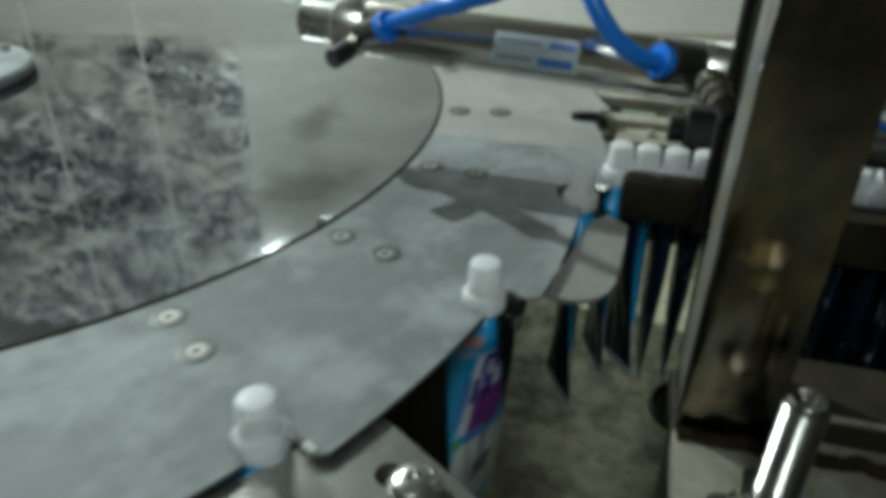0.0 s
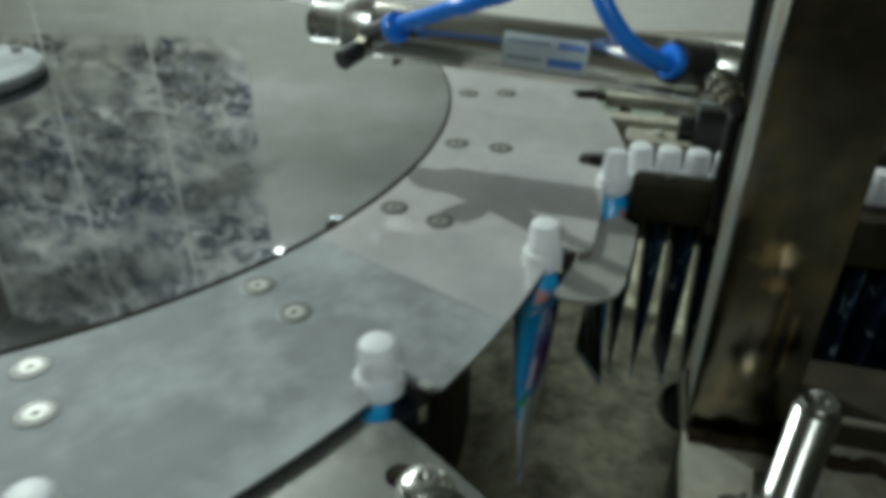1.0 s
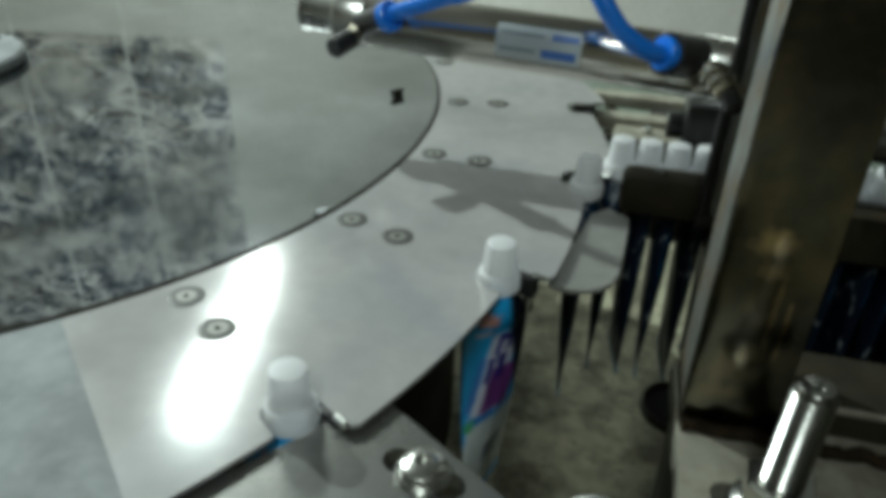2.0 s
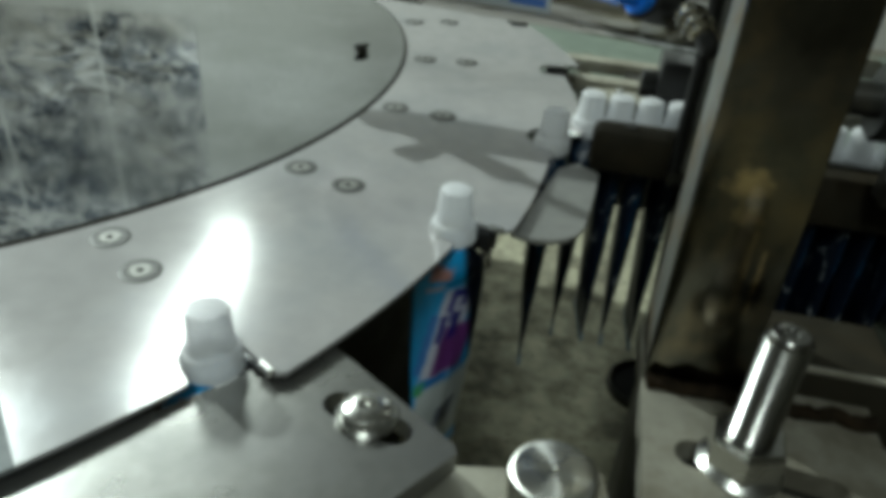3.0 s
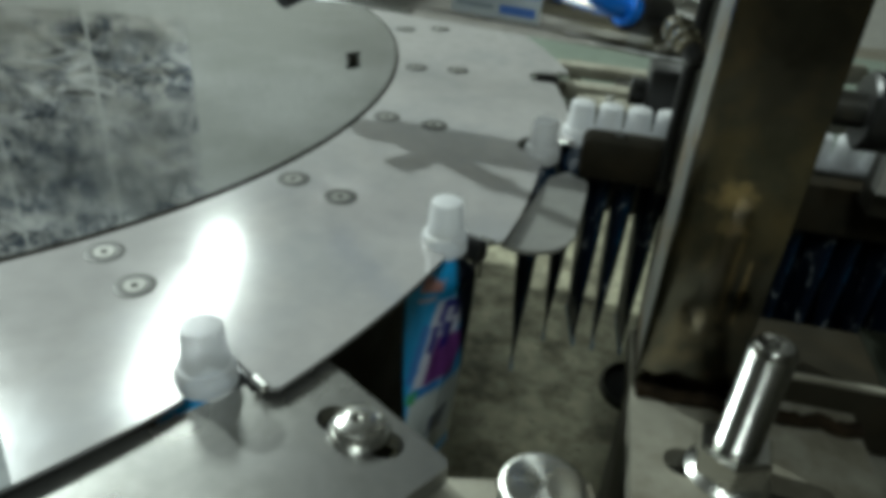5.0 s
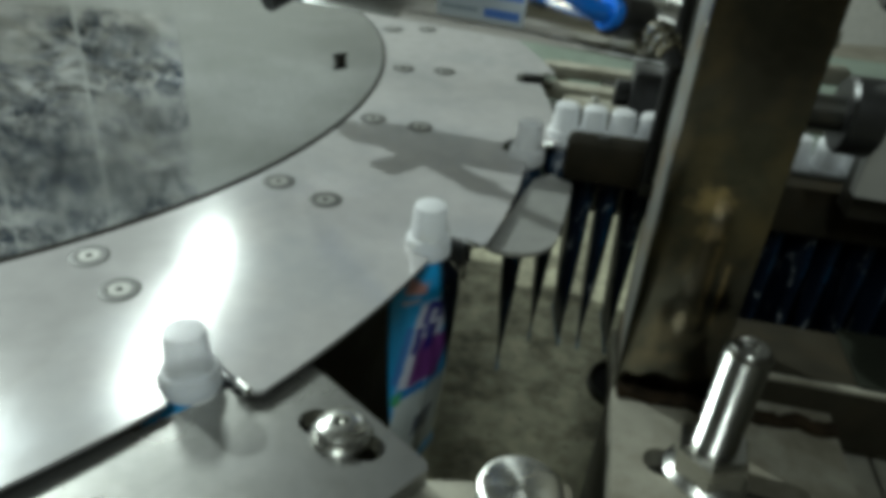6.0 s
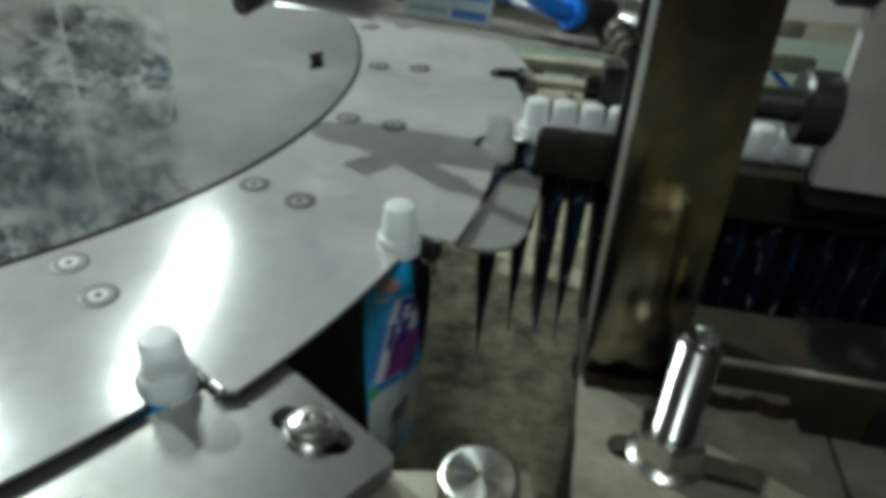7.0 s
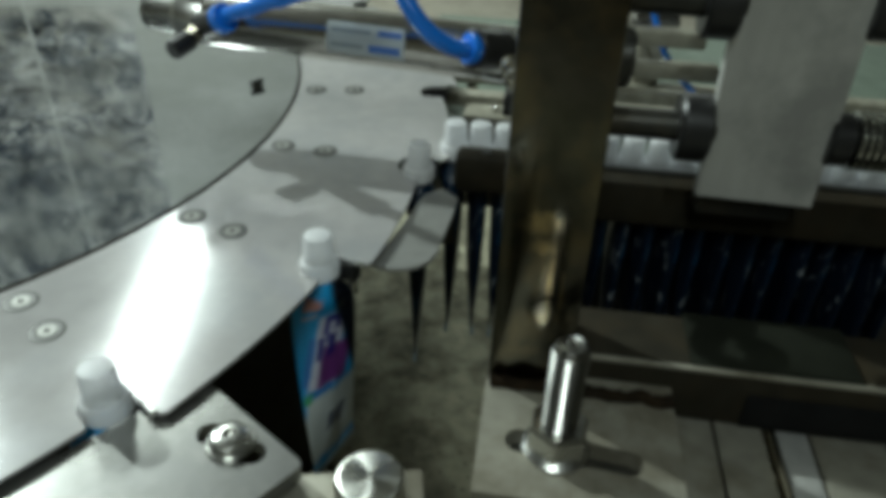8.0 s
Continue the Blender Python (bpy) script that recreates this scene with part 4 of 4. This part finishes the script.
for u0, v0, u1, v1 in ((-0.075, 0.285, -0.02, 0.345), (-0.035, 0.285, 0.03, 0.36)):
    solid("cross_rod", rod(nbm(), (u0, v0, 0.892), (u1, v1, 0.892), 0.0045, 14, 0.0006), DARK_METAL, "dark rod lying across the rear deck", "rod", "rods on the rear deck", m=MX)
solid("air_hose", sweep(nbm(), [(0.100, 0.36, 1.03), (0.110, 0.352, 1.005), (0.120, 0.345, 0.985), (0.135, 0.335, 0.968), (0.150, 0.300, 0.960), (0.175, 0.300, 0.950), (0.25, 0.32, 0.95)], 0.0028), HOSE, "thin blue air hose behind the press plate", "hose", "air hoses", m=MX)
motor = thing("small_motor", MX @ pose(0.115, 0.345, 0.885), "small dark motor on the rear deck", "motor")
part("body", rod(nbm(), (-0.022, 0.06, 0.105), (0.022, 0.06, 0.105), 0.014, 28, 0.003), DARK_METAL, motor)
part("stand", box(nbm(), -0.012, 0.012, 0.05, 0.07, 0.0, 0.093, 0.002), BASE, motor)

pin = thing("locating_pin", MX @ pose(-0.056, 0.407, 0.885), "tarnished tapered locating pin on the rear deck", "pin")
part("shank", lathe(nbm(), [(0, 0.0), (0.0032, 0.0), (0.0038, 0.010), (0.0058, 0.022), (0.0060, 0.046), (0.0052, 0.049), (0, 0.049)], 24), BRASS, pin)
part("collar", lathe(nbm(), [(0, 0.0), (0.0088, 0.0), (0.0088, 0.004), (0.0082, 0.005), (0, 0.005)], 28), DARK_METAL, pin, "dark collar")

# ---- what the polished disc mirrors: crumpled film hung behind the machine ----
film = nbm()
nx, nz_ = 120, 220


def crease(i, j):
    w = 3 * noise.noise((i * 0.03, j * 0.03, 5.0))
    a = 1 - abs(noise.noise((i * 0.05 + w, j * 0.13 + w, 3.0))) * 2
    b = 1 - abs(noise.noise((i * 0.13 + 7, j * 0.30 + w, 9.0))) * 2
    rim = min(1, (nx - i) / 14, j / 14)
    return rim * (0.15 * a + 0.035 * b + 0.006 * noise.noise((i * 0.5, j * 0.6, 1.0)))


grid = [[film.verts.new((-3.4 + 2.02 * i / nx, 4.496 - 0.5 * crease(i, j), 2.0 + 2.2 * j / nz_)) for i in range(nx + 1)] for j in range(nz_ + 1)]
for j in range(nz_):
    for i in range(nx):
        film.faces.new((grid[j][i], grid[j][i + 1], grid[j + 1][i + 1], grid[j + 1][i]))
curtain = thing("plastic_curtain", pose(0, 0, 0), "crumpled grey plastic curtain hanging behind the machine", "curtain")
part("sheet", film, FILM, curtain)
for x in (-2.4, -1.78):
    part("cord", rod(nbm(), (x, 4.05, 1.5), (x, 4.05, 4.2), 0.007, 8), WALL, curtain, "pale hanging cord")
# housing for the added wall fill
washer = thing("wall_washer_lamp", pose(-1.9, 2.2, 3.6), "added white fill lamp hung from the ceiling", "lamp", "ceiling lamps")
part("housing", box(nbm(), -0.7, 0.7, -0.06, -0.012, -0.06, 0.08, 0.004), WALL, washer)
for x in (-0.5, 0.5):
    part("cord", rod(nbm(), (x, -0.036, 0.079), (x, -0.036, 0.6), 0.004, 8), WALL, washer)
# fixtures out of view; the last two belong to the added fill
for lx, ly, turn in ((-0.925, 2.715, -1), (-1.76, 2.0, 0), (-0.25, -1.2, 0), (1.7, 3.8, 0)):
    lamp = thing("ceiling_lamp", pose(lx, ly, 2.9, 0, 0, turn), "white hanging ceiling lamp out of view", "lamp", "ceiling lamps")
    half = 0.10 if lx == -1.76 else 0.69 if lx == -0.925 else 0.65
    part("housing", box(nbm(), -0.09, 0.09, -half, half, -0.06, -0.001, 0.004), WALL, lamp)
    for y in (-0.7 * half, 0.7 * half):
        part("cord", rod(nbm(), (0, y, -0.002), (0, y, 1.3), 0.004, 8), WALL, lamp)
    if lx == -1.76:
        # unseen sheet added to keep this lamp's light off the north wall
        part("shade", box(nbm(), -0.22, 0.22, 0.104, 0.109, -0.17, -0.001, 0.002), DARK_METAL, lamp, "added dark sheet holding light off the wall")
        part("bracket", box(nbm(), -0.01, 0.01, 0.095, 0.106, -0.03, -0.005, 0.001), DARK_METAL, lamp)
    part("tube", rod(nbm(), (0, 0.05 - half, -0.062), (0, half - 0.05, -0.062), 0.012, 16), GLOW, lamp, "glowing fluorescent tube")


# ---- what moves ----
def table_turn(t):
    """Degrees by which the table still has to turn until it stands."""
    speed, brake = 25.2, 1.5
    left = 46.3 - speed * brake
    if t <= brake:
        return 46.3 - speed * t
    stop = 2 * left / speed
    q = min(1.0, (t - brake) / stop)
    return left * (1 - q) ** 2


def tube_pose(s, own):
    """Where a tube is that stands s stations past the entry; own is its own slight twist in the queue."""
    queued = 262 - TAIL
    if s >= 0:
        settle = max(0.0, 1 - s)
        a = REST + PITCH - s * PITCH - 1.0 * settle + 0.2 * min(1.0, max(0.0, s - 1))
        x, y = polar(R_TUBE + 0.007 * settle, a)
        return pose(CX + x, CY + y, CAP_Z, 0, 0, queued - (queued - 142) * min(s, 1) ** 1.3 + PITCH * min(0, 1 - s))
    ex, ey = polar(R_TUBE + 0.007, REST + PITCH - 1.0)
    entry = Vector((CX + ex, CY + ey, CAP_Z))
    first = (MX @ Vector((-0.0461, RAIL_V, CAP_Z)))
    if s > -1:
        q = (s + 1) ** 2
        p = first.lerp(entry, q)
        return pose(*p, 0, 0, queued + own * -s)
    p = MX @ Vector((-0.0461 + (-s - 1) * QUEUE, RAIL_V, CAP_Z))
    return pose(*p, 0, 0, queued + own)


def motions():
    times = [i * 0.1 for i in range(24)] + [8.0]
    walk(table, [(t, pose(CX, CY, 0, 0, 0, table_turn(t))) for t in times])
    for i, tube in tubes:
        walk(tube, [(t, tube_pose(i - table_turn(t) / PITCH, 6 * math.sin(i * 2.4))) for t in times])


motions()
